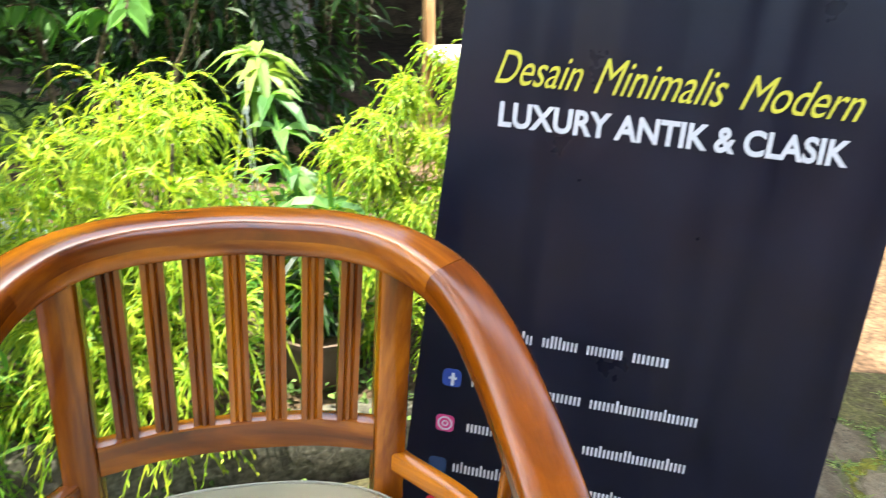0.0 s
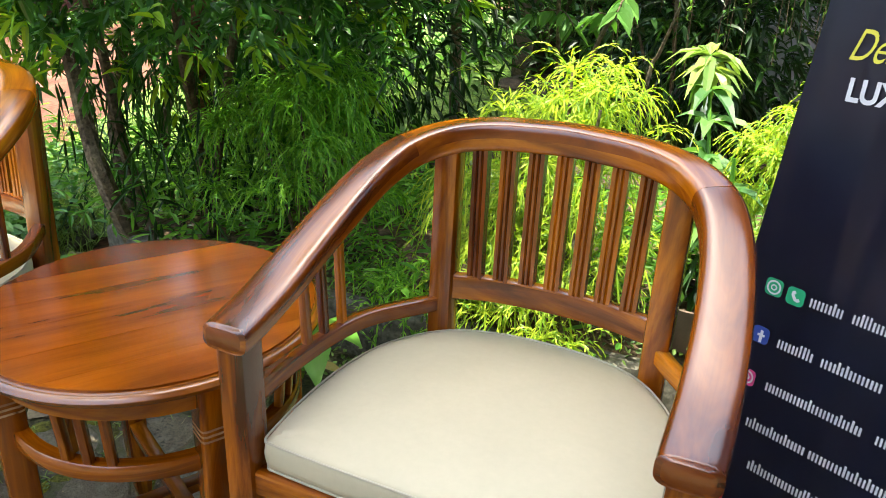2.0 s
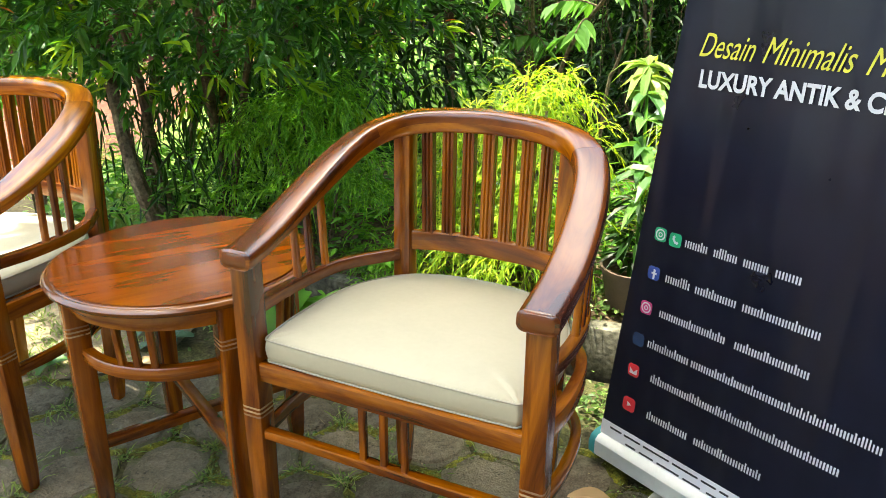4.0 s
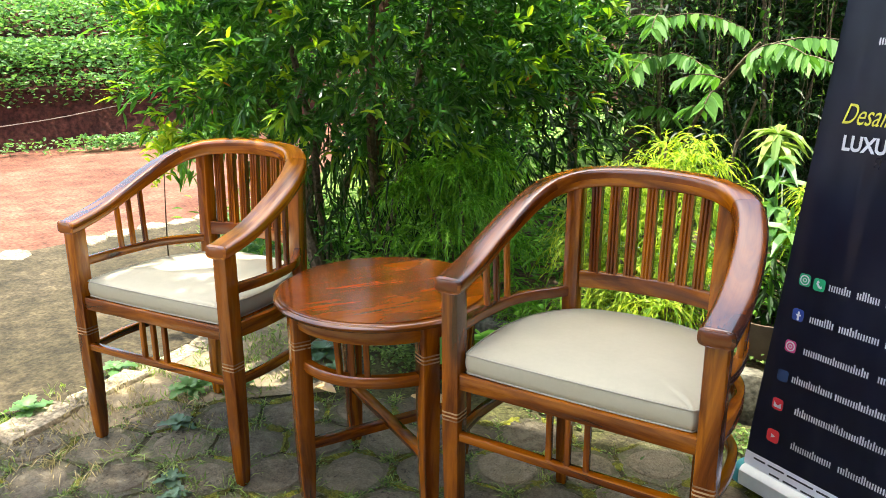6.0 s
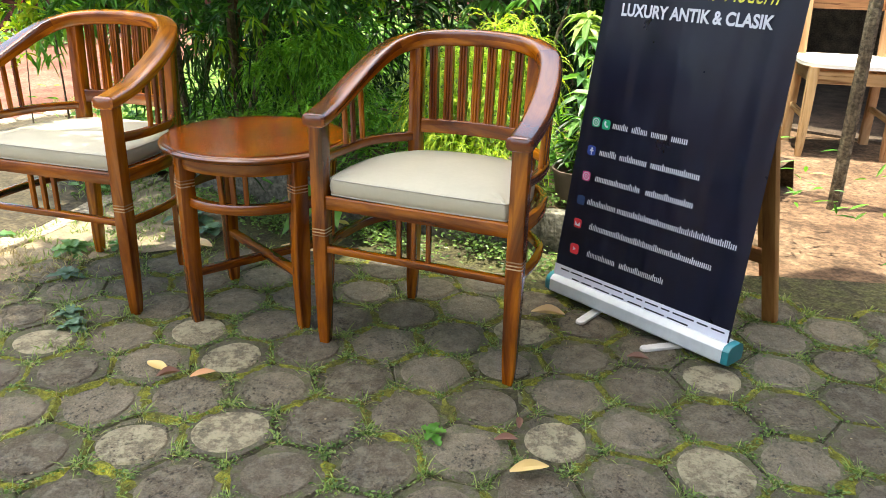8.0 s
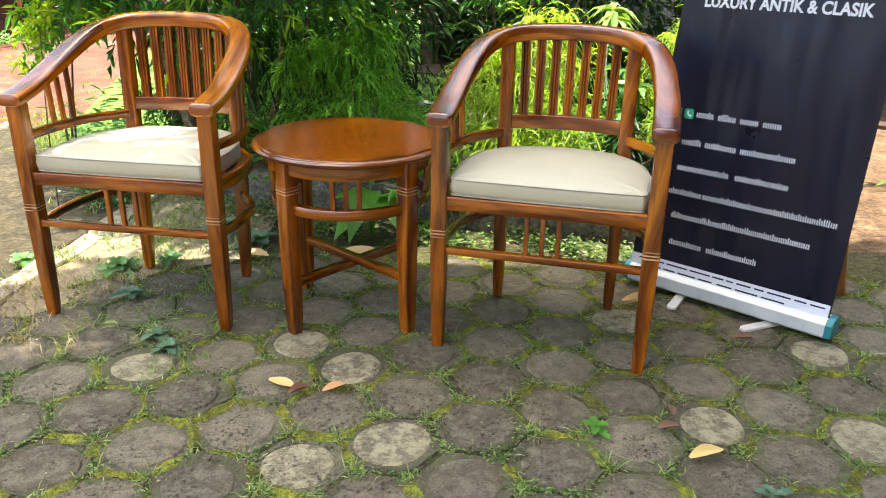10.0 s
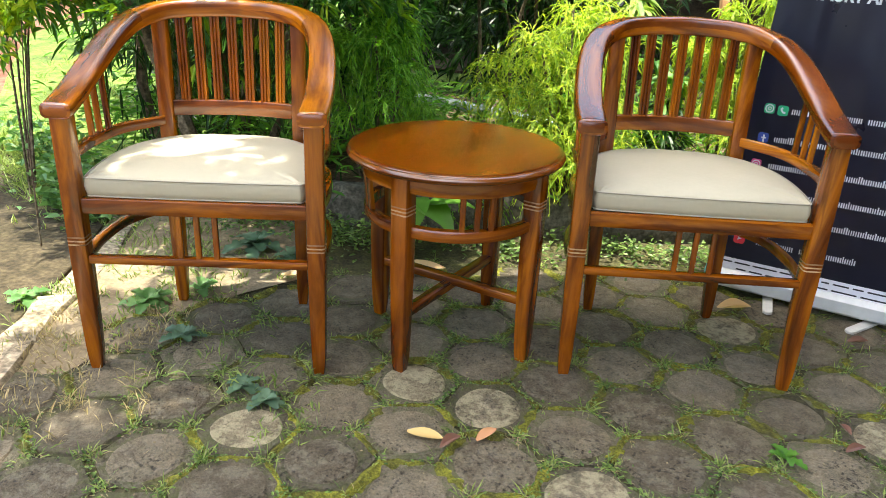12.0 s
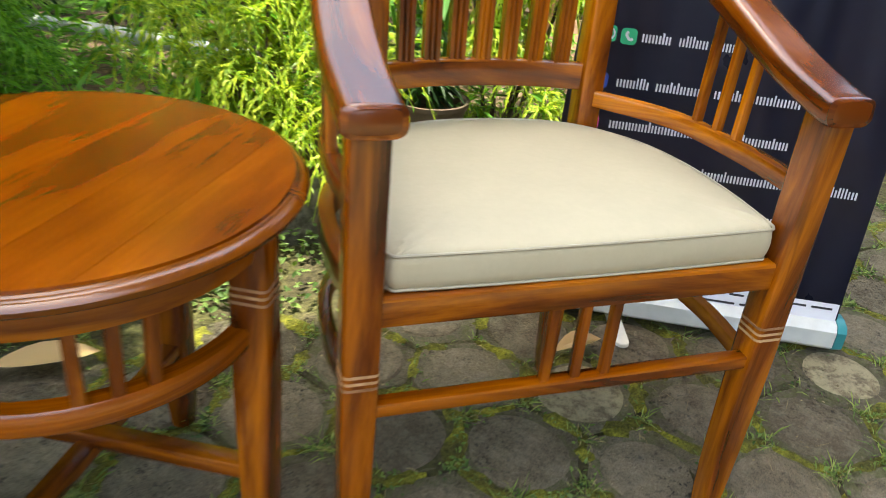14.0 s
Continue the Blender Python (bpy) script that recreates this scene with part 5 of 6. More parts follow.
for a in (90, 210, 330):
    part("cord", limb([(0.006 * math.cos(radians(a)), 0.006 * math.sin(radians(a)), 0.485), (0.045 * math.cos(radians(a)), 0.045 * math.sin(radians(a)), 0.25), (0.09 * math.cos(radians(a)), 0.09 * math.sin(radians(a)), 0.05)], 0.0028, 0.0028, 4, sides=5), WHITE_PLASTIC, hanger)
part("hanging_bowl", lathe([(0, 0), (0.06, 0.0), (0.095, 0.06), (0.098, 0.06), (0.088, 0.055), (0, 0.05)], 24), WHITE_PLASTIC, hanger)

# pipe across the bed
pipe = thing("bed_pipe", "weathered grey pipe lying across the planting bed", "pipe", Matrix.Translation((-1.18, 1.95, 0.275)))
part("tube", sweep(smooth_path([(-0.36, 0.12, 0.0), (0, 0, 0.01), (0.42, -0.1, 0.0)], 5), [(0.024 * math.cos(k * math.pi / 6), 0.024 * math.sin(k * math.pi / 6)) for k in range(12)]), GREY_PIPE, pipe)


# large-leaved plant and weeds
def broad_leaf(base, tip, width, sag):
    bm = bmesh.new()
    base, tip = Vector(base), Vector(tip)
    way = tip - base
    side = way.cross(Vector((0, 0, 1))).normalized()
    rows = []
    for i in range(9):
        t = i / 8
        w = width * math.sin(math.pi * (0.06 + 0.94 * t) ** 0.7) * (1 - t * 0.15) / 2
        c = base + way * t + Vector((0, 0, -sag * t * t))
        rows.append([bm.verts.new(c + side * w * k + Vector((0, 0, 0.25 * w * abs(k) + 0.004 * math.sin(9 * t + k)))) for k in (-1, -0.5, 0, 0.5, 1)])
    for a, b in zip(rows, rows[1:]):
        for k in range(4):
            bm.faces.new((a[k], a[k + 1], b[k + 1], b[k]))
    return bm


taro = thing("broad_leaved_plant", "broad-leaved green plant growing at the foot of the bed wall", "plant", Matrix.Translation((-1.02, 0.93, -0.01)))
for base, tip, w, sag in (((0, 0, 0.12), (-0.05, -0.17, 0.14), 0.15, 0.12), ((0, 0.0, 0.19), (0.05, -0.20, 0.20), 0.14, 0.16), ((0.02, 0, 0.17), (0.20, -0.10, 0.20), 0.13, 0.10), ((0, 0, 0.22), (-0.03, -0.08, 0.38), 0.14, 0.03), ((0.02, 0.02, 0.15), (0.22, 0.02, 0.26), 0.12, 0.08), ((-0.01, 0.0, 0.15), (-0.17, -0.06, 0.22), 0.12, 0.10)):
    part("stalk", limb([(0, 0, 0), (base[0] * 0.6, base[1], base[2] * 0.6), base], 0.005, 0.003, 3, sides=5), LEAF_MID, taro)
    part("leaf", broad_leaf(base, tip, w, sag), LEAF_MID, taro)


def crinkled_leaf(length, width, sag, seed):
    """A lobed, ruffled leaf lying outwards along x."""
    bm = bmesh.new()
    rows = []
    for i in range(13):
        t = i / 12
        lobe = 0.82 + 0.22 * math.sin(t * 23 + seed)
        w = width * (math.sin(math.pi * (0.07 + 0.85 * t)) ** 0.62) * lobe / 2
        row = []
        for k in (-1, -0.66, -0.33, 0, 0.33, 0.66, 1):
            z = length * (0.42 * t - (0.42 + sag) * t * t) + abs(k) * w * 0.25 + 0.12 * w * k * k * math.sin(t * 19 + 3 * k + seed)
            row.append(bm.verts.new((length * t, w * k, z)))
        rows.append(row)
    for p, q in zip(rows, rows[1:]):
        for k in range(6):
            bm.faces.new((p[k], q[k], q[k + 1], p[k + 1]))
    return bm


def rosette(at, r, n, mat, seed, label="low blue-green weed between the pavers"):
    random.seed(seed)
    n = max(7, n // 3)
    ob = thing("weed", label, "weed", Matrix.Translation(at), group="weeds in the paving")
    for i in range(n):
        outer = (i + 1) / n
        leaf = part("leaf", crinkled_leaf(r * (0.45 + 0.6 * outer) * random.uniform(0.8, 1.15), r * random.uniform(0.42, 0.62), random.uniform(0.0, 0.3), random.uniform(0, 6)), mat, ob)
        leaf.matrix_basis = pose(0, 0, 0.004 + 0.012 * (1 - outer), random.uniform(-12, 12), -35 * (1 - outer), i * 137.5 + random.uniform(-15, 15))
    return ob


rosette((-1.30, 0.04, 0), 0.066, 30, LEAF_WEED, 71)
rosette((-1.01, -0.10, 0), 0.060, 30, LEAF_WEED, 72)
rosette((-0.925, -0.125, 0), 0.055, 27, LEAF_WEED, 70)
rosette((-1.52, 0.16, 0), 0.085, 42, LEAF_SLOPE, 73, label="pale green leafy weed beside the kerb")
rosette((-1.44, 0.30, 0), 0.07, 18, LEAF_SLOPE, 74, label="pale green leafy weed beside the kerb")
rosette((-1.50, 0.66, 0), 0.12, 34, LEAF_WEED, 75, label="clump of blue-green weed behind the armchair")
rosette((-1.32, 0.62, 0), 0.10, 26, LEAF_WEED, 76, label="clump of blue-green weed behind the armchair")
rosette((-1.70, -0.30, 0), 0.10, 24, LEAF_SLOPE, 77, label="pale green leafy weed beside the kerb")
rosette((-1.85, 0.02, 0), 0.08, 20, LEAF_SLOPE, 78, label="pale green leafy weed beside the kerb")
rosette((0.215, 0.17, 0), 0.05, 14, LEAF_MID, 79, label="small green weed between the pavers")
rosette((0.62, 0.14, 0), 0.05, 14, LEAF_WEED, 80)


def ground_cover(name, label, areas, size, width, mat, seed, height):
    """Low leaves over rough patches (x, y, z, radius x, radius y, count)."""
    global rng
    rng = np.random.default_rng(seed)
    P = []
    for x, y, z, rx, ry, n in areas:
        q = rng.normal(0, 0.45, (n, 2)) * np.array([rx, ry])
        P.append(np.stack([x + q[:, 0], y + q[:, 1], z + rng.uniform(0, height, n)], 1))
    P = np.concatenate(P)
    D = rng.normal(0, 1, P.shape)
    D[:, 2] = np.abs(D[:, 2]) * 0.5
    me = leaf_mesh(name, P, D, rng.uniform(0.6, 1.3, len(P)) * size, rng.uniform(0.7, 1.2, len(P)) * width, droop=0.2)
    ob = mesh_part(name, me, mat, None, smooth=False)
    return tagged(ob, label, "ground cover", kind="stuff")


ground_cover("small_leaved_creeper", "low small-leaved creeper along the bed wall", [(-1.25, 0.88, 0, 0.28, 0.14, 700), (-0.75, 1.02, 0, 0.3, 0.1, 420), (-0.35, 1.2, 0, 0.3, 0.1, 420), (-0.05, 1.25, 0, 0.2, 0.12, 260), (-1.1, 1.25, 0.14, 0.3, 0.15, 500), (-0.3, 1.6, 0.14, 0.4, 0.2, 600), (-1.7, 0.85, 0, 0.3, 0.2, 500)], 0.022, 0.012, LEAF_JOINT, 81, 0.05)
ground_cover("bed_undergrowth", "dense green undergrowth in the planting bed", [(-2.0, 1.3, 0.14, 0.9, 0.5, 2600), (-1.5, 1.75, 0.14, 0.7, 0.6, 1300), (-0.4, 2.1, 0.14, 0.8, 0.5, 1500), (-0.7, 1.7, 0.14, 0.4, 0.4, 400)], 0.07, 0.016, LEAF_MID, 82, 0.22)
ground_cover("slope_creeper", "sunlit green creeper covering the earth bank", [(-9.2, y, 0.66, 0.8, 1.3, 3400) for y in (-4, -2, 0, 1.5, 3, 4.5, 6)] + [(-10.2, y, 1.15, 1.3, 1.5, 3000) for y in (-5, -3, -1, 0.5, 2, 3.5, 5, 7)] + [(-11.6, y, 1.8, 1.6, 1.8, 2200) for y in (-5, -2.5, 0, 2, 4, 6.5)] + [(-13.4, y, 2.5, 2.2, 2.2, 1600) for y in (-6, -3, 0, 3, 6)], 0.075, 0.050, LEAF_SLOPE, 83, 0.45)
ground_cover("slope_creeper_fringe", "creeper tips hanging over the edge of the bank", [(-8.62, y, 0.40, 0.16, 0.8, 620) for y in (-1, 0, 1, 2, 3, 4)], 0.065, 0.038, LEAF_SLOPE, 84, 0.3)
ground_cover("roadside_weed", "low green weeds at the foot of the bank", [(-7.9, 1.9, -0.03, 0.25, 0.8, 700), (-7.8, 3.0, -0.03, 0.3, 0.9, 600), (-8.1, 0.9, -0.03, 0.2, 0.3, 60)], 0.055, 0.034, LEAF_SLOPE, 85, 0.13)


def grass(name, label, areas, mat, seed, tall, width=0.004):
    global rng
    rng = np.random.default_rng(seed)
    P = []
    for x, y, z, rx, ry, n in areas:
        k = max(1, n // 7)
        c = rng.normal(0, 0.5, (k, 2)) * np.array([rx, ry])
        q = c[rng.integers(0, k, n)] + rng.normal(0, 0.012, (n, 2))
        P.append(np.stack([x + q[:, 0], y + q[:, 1], np.full(n, z)], 1))
    P = np.concatenate(P)
    D = rng.normal(0, 0.5, P.shape)
    D[:, 2] = 0.9
    me = leaf_mesh(name, P, D, rng.uniform(0.4, 1.3, len(P)) * tall, np.full(len(P), width), droop=0.3, slim=True)
    return tagged(mesh_part(name, me, mat, None, smooth=False), label, "grass", kind="stuff")


grass("lawn_grass", "sunlit grass between the bush and the driveway", [(-2.6, 1.6, -0.04, 0.7, 0.5, 2600), (-3.4, 2.0, -0.04, 0.8, 0.6, 2400), (-2.1, 0.72, -0.03, 0.4, 0.22, 1500), (-1.75, 0.55, -0.02, 0.22, 0.25, 700), (-3.9, 1.5, -0.04, 0.5, 0.3, 900), (-3.0, 1.1, -0.03, 0.6, 0.25, 1200), (-2.4, 2.4, -0.04, 1.0, 0.6, 2000), (-4.0, 3.2, -0.04, 1.2, 0.9, 2600), (-5.0, 4.8, -0.04, 1.4, 1.2, 2200), (-2.6, 4.2, -0.04, 1.2, 0.8, 1800)], GRASS, 91, 0.07)
grass("kerb_grass", "grass growing along the kerb", [(-1.66, -0.35, -0.01, 0.12, 0.25, 420), (-1.8, 0.1, -0.01, 0.10, 0.25, 380), (-1.5, 0.25, -0.01, 0.16, 0.3, 520), (-1.62, 0.45, -0.01, 0.15, 0.2, 380), (-1.38, -0.75, -0.01, 0.1, 0.4, 300), (-1.35, 0.5, -0.01, 0.15, 0.12, 240), (-1.0, -0.1, -0.01, 0.09, 0.09, 90), (-0.85, -0.2, -0.01, 0.10, 0.10, 60), (-1.25, 0.1, -0.01, 0.08, 0.1, 60)], GRASS, 92, 0.045)
grass("dry_kerb_grass", "dry straw-coloured grass along the kerb", [(-1.5, -0.3, -0.01, 0.12, 0.25, 320), (-1.62, -0.1, 0.0, 0.1, 0.2, 260), (-1.3, -0.3, 0.0, 0.15, 0.2, 160), (-1.45, 0.05, 0.0, 0.12, 0.15, 200), (-1.35, -0.7, 0.0, 0.1, 0.25, 200)], DRY, 93, 0.05, 0.003)

grass("long_grass", "long bright grass beside the driveway", [(-2.7, 0.95, -0.03, 0.45, 0.18, 1500), (-2.45, 0.78, -0.03, 0.25, 0.14, 800), (-3.2, 1.2, -0.03, 0.4, 0.2, 1000)], GRASS, 94, 0.13, 0.005)
ground_cover("leafy_weed", "upright leafy weeds beside the driveway", [(-2.35, 0.70, -0.02, 0.16, 0.10, 260), (-2.55, 0.88, -0.02, 0.2, 0.12, 260), (-2.2, 0.62, -0.02, 0.12, 0.1, 140), (-3.0, 1.15, -0.02, 0.3, 0.15, 220)], 0.05, 0.03, LEAF_SLOPE, 86, 0.2)

# ---- smaller things ----
def fallen_leaf(at, size, turn, mat, curl, label):
    ob = thing("fallen_leaf", label, "leaf", pose(*at, 0, 0, turn), group="fallen leaves")
    bm = bmesh.new()
    rows = []
    for i in range(8):
        t = i / 7
        w = size * 0.40 * math.sin(math.pi * min(1, 0.03 + t * 0.97)) ** 0.8 / 2
        rows.append([bm.verts.new((size * (t - 0.5), w * k, 0.004 + curl * size * (abs(k) * 0.35 * math.sin(math.pi * t) + 0.5 * (t - 0.45) ** 2) + 0.001 * k)) for k in (-1, -0.4, 0.4, 1)])
    for a, b in zip(rows, rows[1:]):
        for k in range(3):
            bm.faces.new((a[k], b[k], b[k + 1], a[k + 1]))
    part("blade", bm, mat, ob)
    return ob


fallen_leaf((-0.535, -0.092, 0.004), 0.085, 5, LEAF_YELLOW, 0.3, "fallen yellow leaf on the pavers")
fallen_leaf((-0.472, -0.098, 0.004), 0.060, 62, LEAF_BROWN, 1.0, "curled brown leaf on the pavers")
fallen_leaf((-0.410, -0.035, 0.004), 0.065, 65, LEAF_ORANGE, 0.5, "fallen orange leaf on the pavers")
fallen_leaf((0.465, 0.205, 0.004), 0.090, 50, LEAF_YELLOW, 0.6, "fallen yellow leaf on the pavers")
fallen_leaf((0.361, 0.262, 0.004), 0.055, 40, LEAF_BROWN, 0.8, "fallen reddish leaf on the pavers")
fallen_leaf((0.345, 0.340, 0.004), 0.045, 120, LEAF_BROWN, 0.8, "fallen reddish leaf on the pavers")
fallen_leaf((0.071, 0.892, 0.004), 0.105, 25, LEAF_TAN, 0.8, "dried tan leaf beside the banner")
fallen_leaf((0.410, 0.830, 0.004), 0.060, 25, LEAF_BROWN, 0.8, "fallen brown leaf beside the banner")
fallen_leaf((-0.93, 0.95, 0.05), 0.080, 10, LEAF_YELLOW, 0.3, "yellow leaf among the creepers")
fallen_leaf((-1.22, 0.50, 0.004), 0.120, 15, LEAF_TAN, 0.5, "large dried tan leaf behind the armchair")
fallen_leaf((-0.90, 0.72, 0.012), 0.17, 20, LEAF_TAN, 0.3, "large dried tan leaf behind the table")
fallen_leaf((-2.25, 0.05, 0.0), 0.075, 140, LEAF_TAN, 0.6, "dried pale leaf on the driveway")

# unfinished chair beyond the bed, in the sun
raw = thing("unfinished_chair", "unfinished pale wooden chair standing in the sun", "chair", pose(0.06, 4.10, -0.032, 0, 0, 27) @ Matrix.Scale(1.16, 4))
for x in (-0.2, 0.2):
    part("front_leg", leg_bar(x, -0.18, 0.45, 0.045), RAW_WOOD, raw)
    part("rear_leg", sweep([(x, 0.2, 0), (x, 0.19, 0.45), (x, 0.25, 0.80)], rounded(0.045, 0.045, 0.15, 3), up=(0, 1, 0)), RAW_WOOD, raw)
    part("side_apron", bar((x, -0.17, 0.40), (x, 0.19, 0.40), 0.025, 0.06), RAW_WOOD, raw)
    part("side_stretcher", bar((x, -0.17, 0.2), (x, 0.19, 0.2), 0.02, 0.03), RAW_WOOD, raw)
part("front_apron", bar((-0.19, -0.18, 0.40), (0.19, -0.18, 0.40), 0.025, 0.06), RAW_WOOD, raw)
part("back_apron", bar((-0.19, 0.19, 0.40), (0.19, 0.19, 0.40), 0.025, 0.06), RAW_WOOD, raw)
part("top_slat", bar((-0.19, 0.243, 0.745), (0.19, 0.243, 0.745), 0.02, 0.09), RAW_WOOD, raw)
part("seat", slab([(x, y) for x, y in rounded(0.50, 0.46, 0.3, 5)], 0.45, 0.475, 0.006), plain("white_primer", (0.74, 0.70, 0.62), 0.6, vary=0.06), raw, "white-primed seat")

# wooden stand behind the banner
stand = thing("wooden_stand", "plain wooden prop stand with a cross rail behind the banner", "stand", pose(0.60, 1.375, 0, 0, 0, 0))
for a, b in (((0, 0, -0.02), (-0.10, -0.17, 0.92)), ((-0.36, 0.06, -0.02), (-0.20, -0.12, 0.92)), ((-0.15, 0.42, -0.04), (-0.15, -0.10, 0.90))):
    part("leg", sweep([a, b], rounded(0.042, 0.042, 0.15, 3), up=(0, 1, 0)), STAND_WOOD, stand)
part("cross_rail", bar((-0.34, 0.02, 0.21), (-0.02, -0.04, 0.21), 0.022, 0.045), STAND_WOOD, stand)
part("head_block", bar((-0.24, -0.13, 0.90), (-0.06, -0.16, 0.90), 0.05, 0.06), STAND_WOOD, stand)

# pale sack in the shade and the rope along the bank
sack = thing("pale_sack", "pale grey sack standing in the shade of the shed", "sack", Matrix.Translation((-1.25, 4.75, -0.02)))
bm = bmesh.new()
bmesh.ops.create_uvsphere(bm, u_segments=20, v_segments=14, radius=0.5)
for v in bm.verts:
    v.co = Vector((v.co.x * 0.55, v.co.y * 0.4, 0.42 + v.co.z * 0.84 * (1 if v.co.z > 0 else 0.98))) + Vector((0.04, 0.03, 0)) * noise.noise(v.co * 6)
    v.co.z = max(0, v.co.z)
part("body", bm, plain("pale_sacking", (0.30, 0.30, 0.32), 0.8, vary=0.15, bump=0.4), sack)
rope = thing("rope", "pale rope stretched along the earth bank", "rope", Matrix.Translation((-8.1, 0, 0)))
part("cord", limb([(0.3, -2.0, 0.18), (0.1, 0.9, 0.27), (-0.5, 2.6, 0.40), (-1.0, 4.4, 0.45)], 0.005, 0.005, 6, sides=5), ROPE, rope)

# leafy branches of an unseen shade tree, added above the view to dapple the sun
def shade_tree():
    global rng
    rng = np.random.default_rng(101)
    random.seed(101)
    ob = thing("shade_tree", "unseen tree added so that its leafy branches dapple the seats", "tree", Matrix.Translation((-3.2, -3.4, -0.04)))
    part("trunk", limb([(0, 0, 0), (0.1, 0.1, 1.4), (0.3, 0.4, 2.6), (0.8, 1.4, 3.4)], 0.12, 0.06, 5), BARK, ob)
    P, D = [], []
    for cx, cy, cz, r, n in ((1.55, 3.2, 3.3, 0.5, 360), (1.85, 3.55, 3.2, 0.48, 330), (1.75, 2.6, 3.3, 0.5, 180), (2.2, 2.9, 3.3, 0.45, 320)):
        part("bough", limb([(0.3, 0.4, 2.6), (0.3 + (cx - 0.3) * 0.5, cy * 0.5, 3.1), (cx, cy, cz)], 0.04, 0.012, 4), BARK, ob)
        q, d = ball_points(n, (cx, cy, cz), (r, r, 0.18), 0.05)
        P.append(q)
        D.append(d)
    P, D = np.concatenate(P), np.concatenate(D)
    mesh_part("crown", leaf_mesh("crown", P, D, rng.uniform(0.11, 0.17, len(P)), rng.uniform(0.045, 0.065, len(P)), droop=0.2), LEAF_MID, ob, smooth=False)


shade_tree()

# ---- pavers, laid in a honeycomb ----
def inside(x, y, poly):
    hit = False
    for (x0, y0), (x1, y1) in zip(poly, poly[1:] + poly[:1]):
        if (y0 > y) != (y1 > y) and x < x0 + (y - y0) / (y1 - y0) * (x1 - x0):
            hit = not hit
    return hit


def paver_shape(seed, disc, groove=1.0):
    """A rounded six-sided block with a round face set off by a shallow groove."""
    random.seed(seed)
    bm = bmesh.new()
    n = 24
    rings = [[], [], [], [], []]
    ox, oy = random.uniform(-0.005, 0.005), random.uniform(-0.005, 0.005)
    p2, p3 = random.uniform(0, 6.28), random.uniform(0, 6.28)
    for k in range(n):
        a = 2 * math.pi * k / n
        six = 0.1065 / max(math.cos((a % (math.pi / 3)) - math.pi / 6), 0.875) * random.uniform(0.955, 1.008)
        r = disc * (1 + 0.035 * math.sin(2 * a + p2) + 0.022 * math.sin(3 * a + p3)) * random.uniform(0.99, 1.01)
        lip = 0.0012 * math.sin(a + p2)
        for ring, (rad, z, c) in zip(rings, ((r * 0.965, 0.0016 * groove + lip * 0.4, 1), (r * 0.99, 0.0004, 1), (r * 1.02, -0.0028 * groove, 1), (six * 0.945, 0.0004 + random.uniform(-0.0028, 0.0012), 0), (six, -0.015, 0))):
            ring.append(bm.verts.new((math.cos(a) * rad + ox * c, math.sin(a) * rad + oy * c, z)))
    bm.faces.new(rings[0])
    for i, (a, b) in enumerate(zip(rings, rings[1:])):
        for k in range(n):
            j = (k + 1) % n
            bm.faces.new((a[k], b[k], b[j], a[j])).material_index = 0 if i < 2 else 1
    bmesh.ops.recalc_face_normals(bm, faces=bm.faces)
    for f in bm.faces:
        f.smooth = False
    return bm


pavement = thing("pavement", "paving of dark six-sided stones with round faces", "pavement")
tagged(pavement, kind="structure")
shapes = []
for k in range(12):
    me = bpy.data.meshes.new("paver")
    b = paver_shape(200 + k, 0.075 + 0.0035 * (k % 4), (1.1, 0.8, 0.12, 1.0, 0.25, 0.6)[k % 6])
    b.to_mesh(me)
    b.free()
    me.materials.append(STONE)
    me.materials.append(COLLAR)
    pale = me.copy()
    pale.materials[0] = STONE_PALE
    shapes.append((me, pale))
PALE = [(-0.441, 0.075), (-0.279, -0.323), (-0.152, -0.159), (-0.905, -0.228), (0.439, 0.361), (0.753, 0.51), (0.619, 0.881), (0.051, 0.759), (-0.644, 0.106)]
PITCH, ANG, OFF = 0.212, radians(53), (-0.027, 0.034)
random.seed(9)
cells = []
for i in range(-30, 30):
    for j in range(-30, 30):
        x = OFF[0] + PITCH * (i * math.cos(ANG) + j * math.cos(ANG + math.pi / 3))
        y = OFF[1] + PITCH * (i * math.sin(ANG) + j * math.sin(ANG + math.pi / 3))
        if inside(x, y, PAVED):
            cells.append((math.hypot(x + 0.25, y + 0.25), x, y))
cells.sort()
rest = []
for k, (_, x, y) in enumerate(cells):
    jx, jy = random.uniform(-0.004, 0.004), random.uniform(-0.004, 0.004)
    m = pose(x + jx, y + jy, random.uniform(-0.003, 0.002), random.uniform(-0.8, 0.8), random.uniform(-0.8, 0.8), 60 * random.randint(0, 5) + 83 + random.uniform(-3, 3))
    pale = any(math.hypot(x - px, y - py) < 0.08 for px, py in PALE)
    me = random.choice(shapes)[1 if pale else 0]
    if k < 300:
        ob = new("paver", me)
        ob.parent = pavement
        ob.matrix_basis = m
    else:
        rest.append((m, me))
V, F, K = [], [], []
for m, me in rest:
    o = len(V)
    V.extend([tuple(m @ v.co) for v in me.vertices])
    K.extend([p.material_index for p in me.polygons])
    F.extend([tuple(o + q for q in p.vertices) for p in me.polygons])
if V:
    me = bpy.data.meshes.new("outer_pavers")
    me.from_pydata(V, [], F)
    me.materials.append(STONE)
    me.materials.append(COLLAR)
    me.polygons.foreach_set("material_index", K)
    tagged(mesh_part("outer_pavers", me, STONE, pavement, smooth=False), kind="stuff")

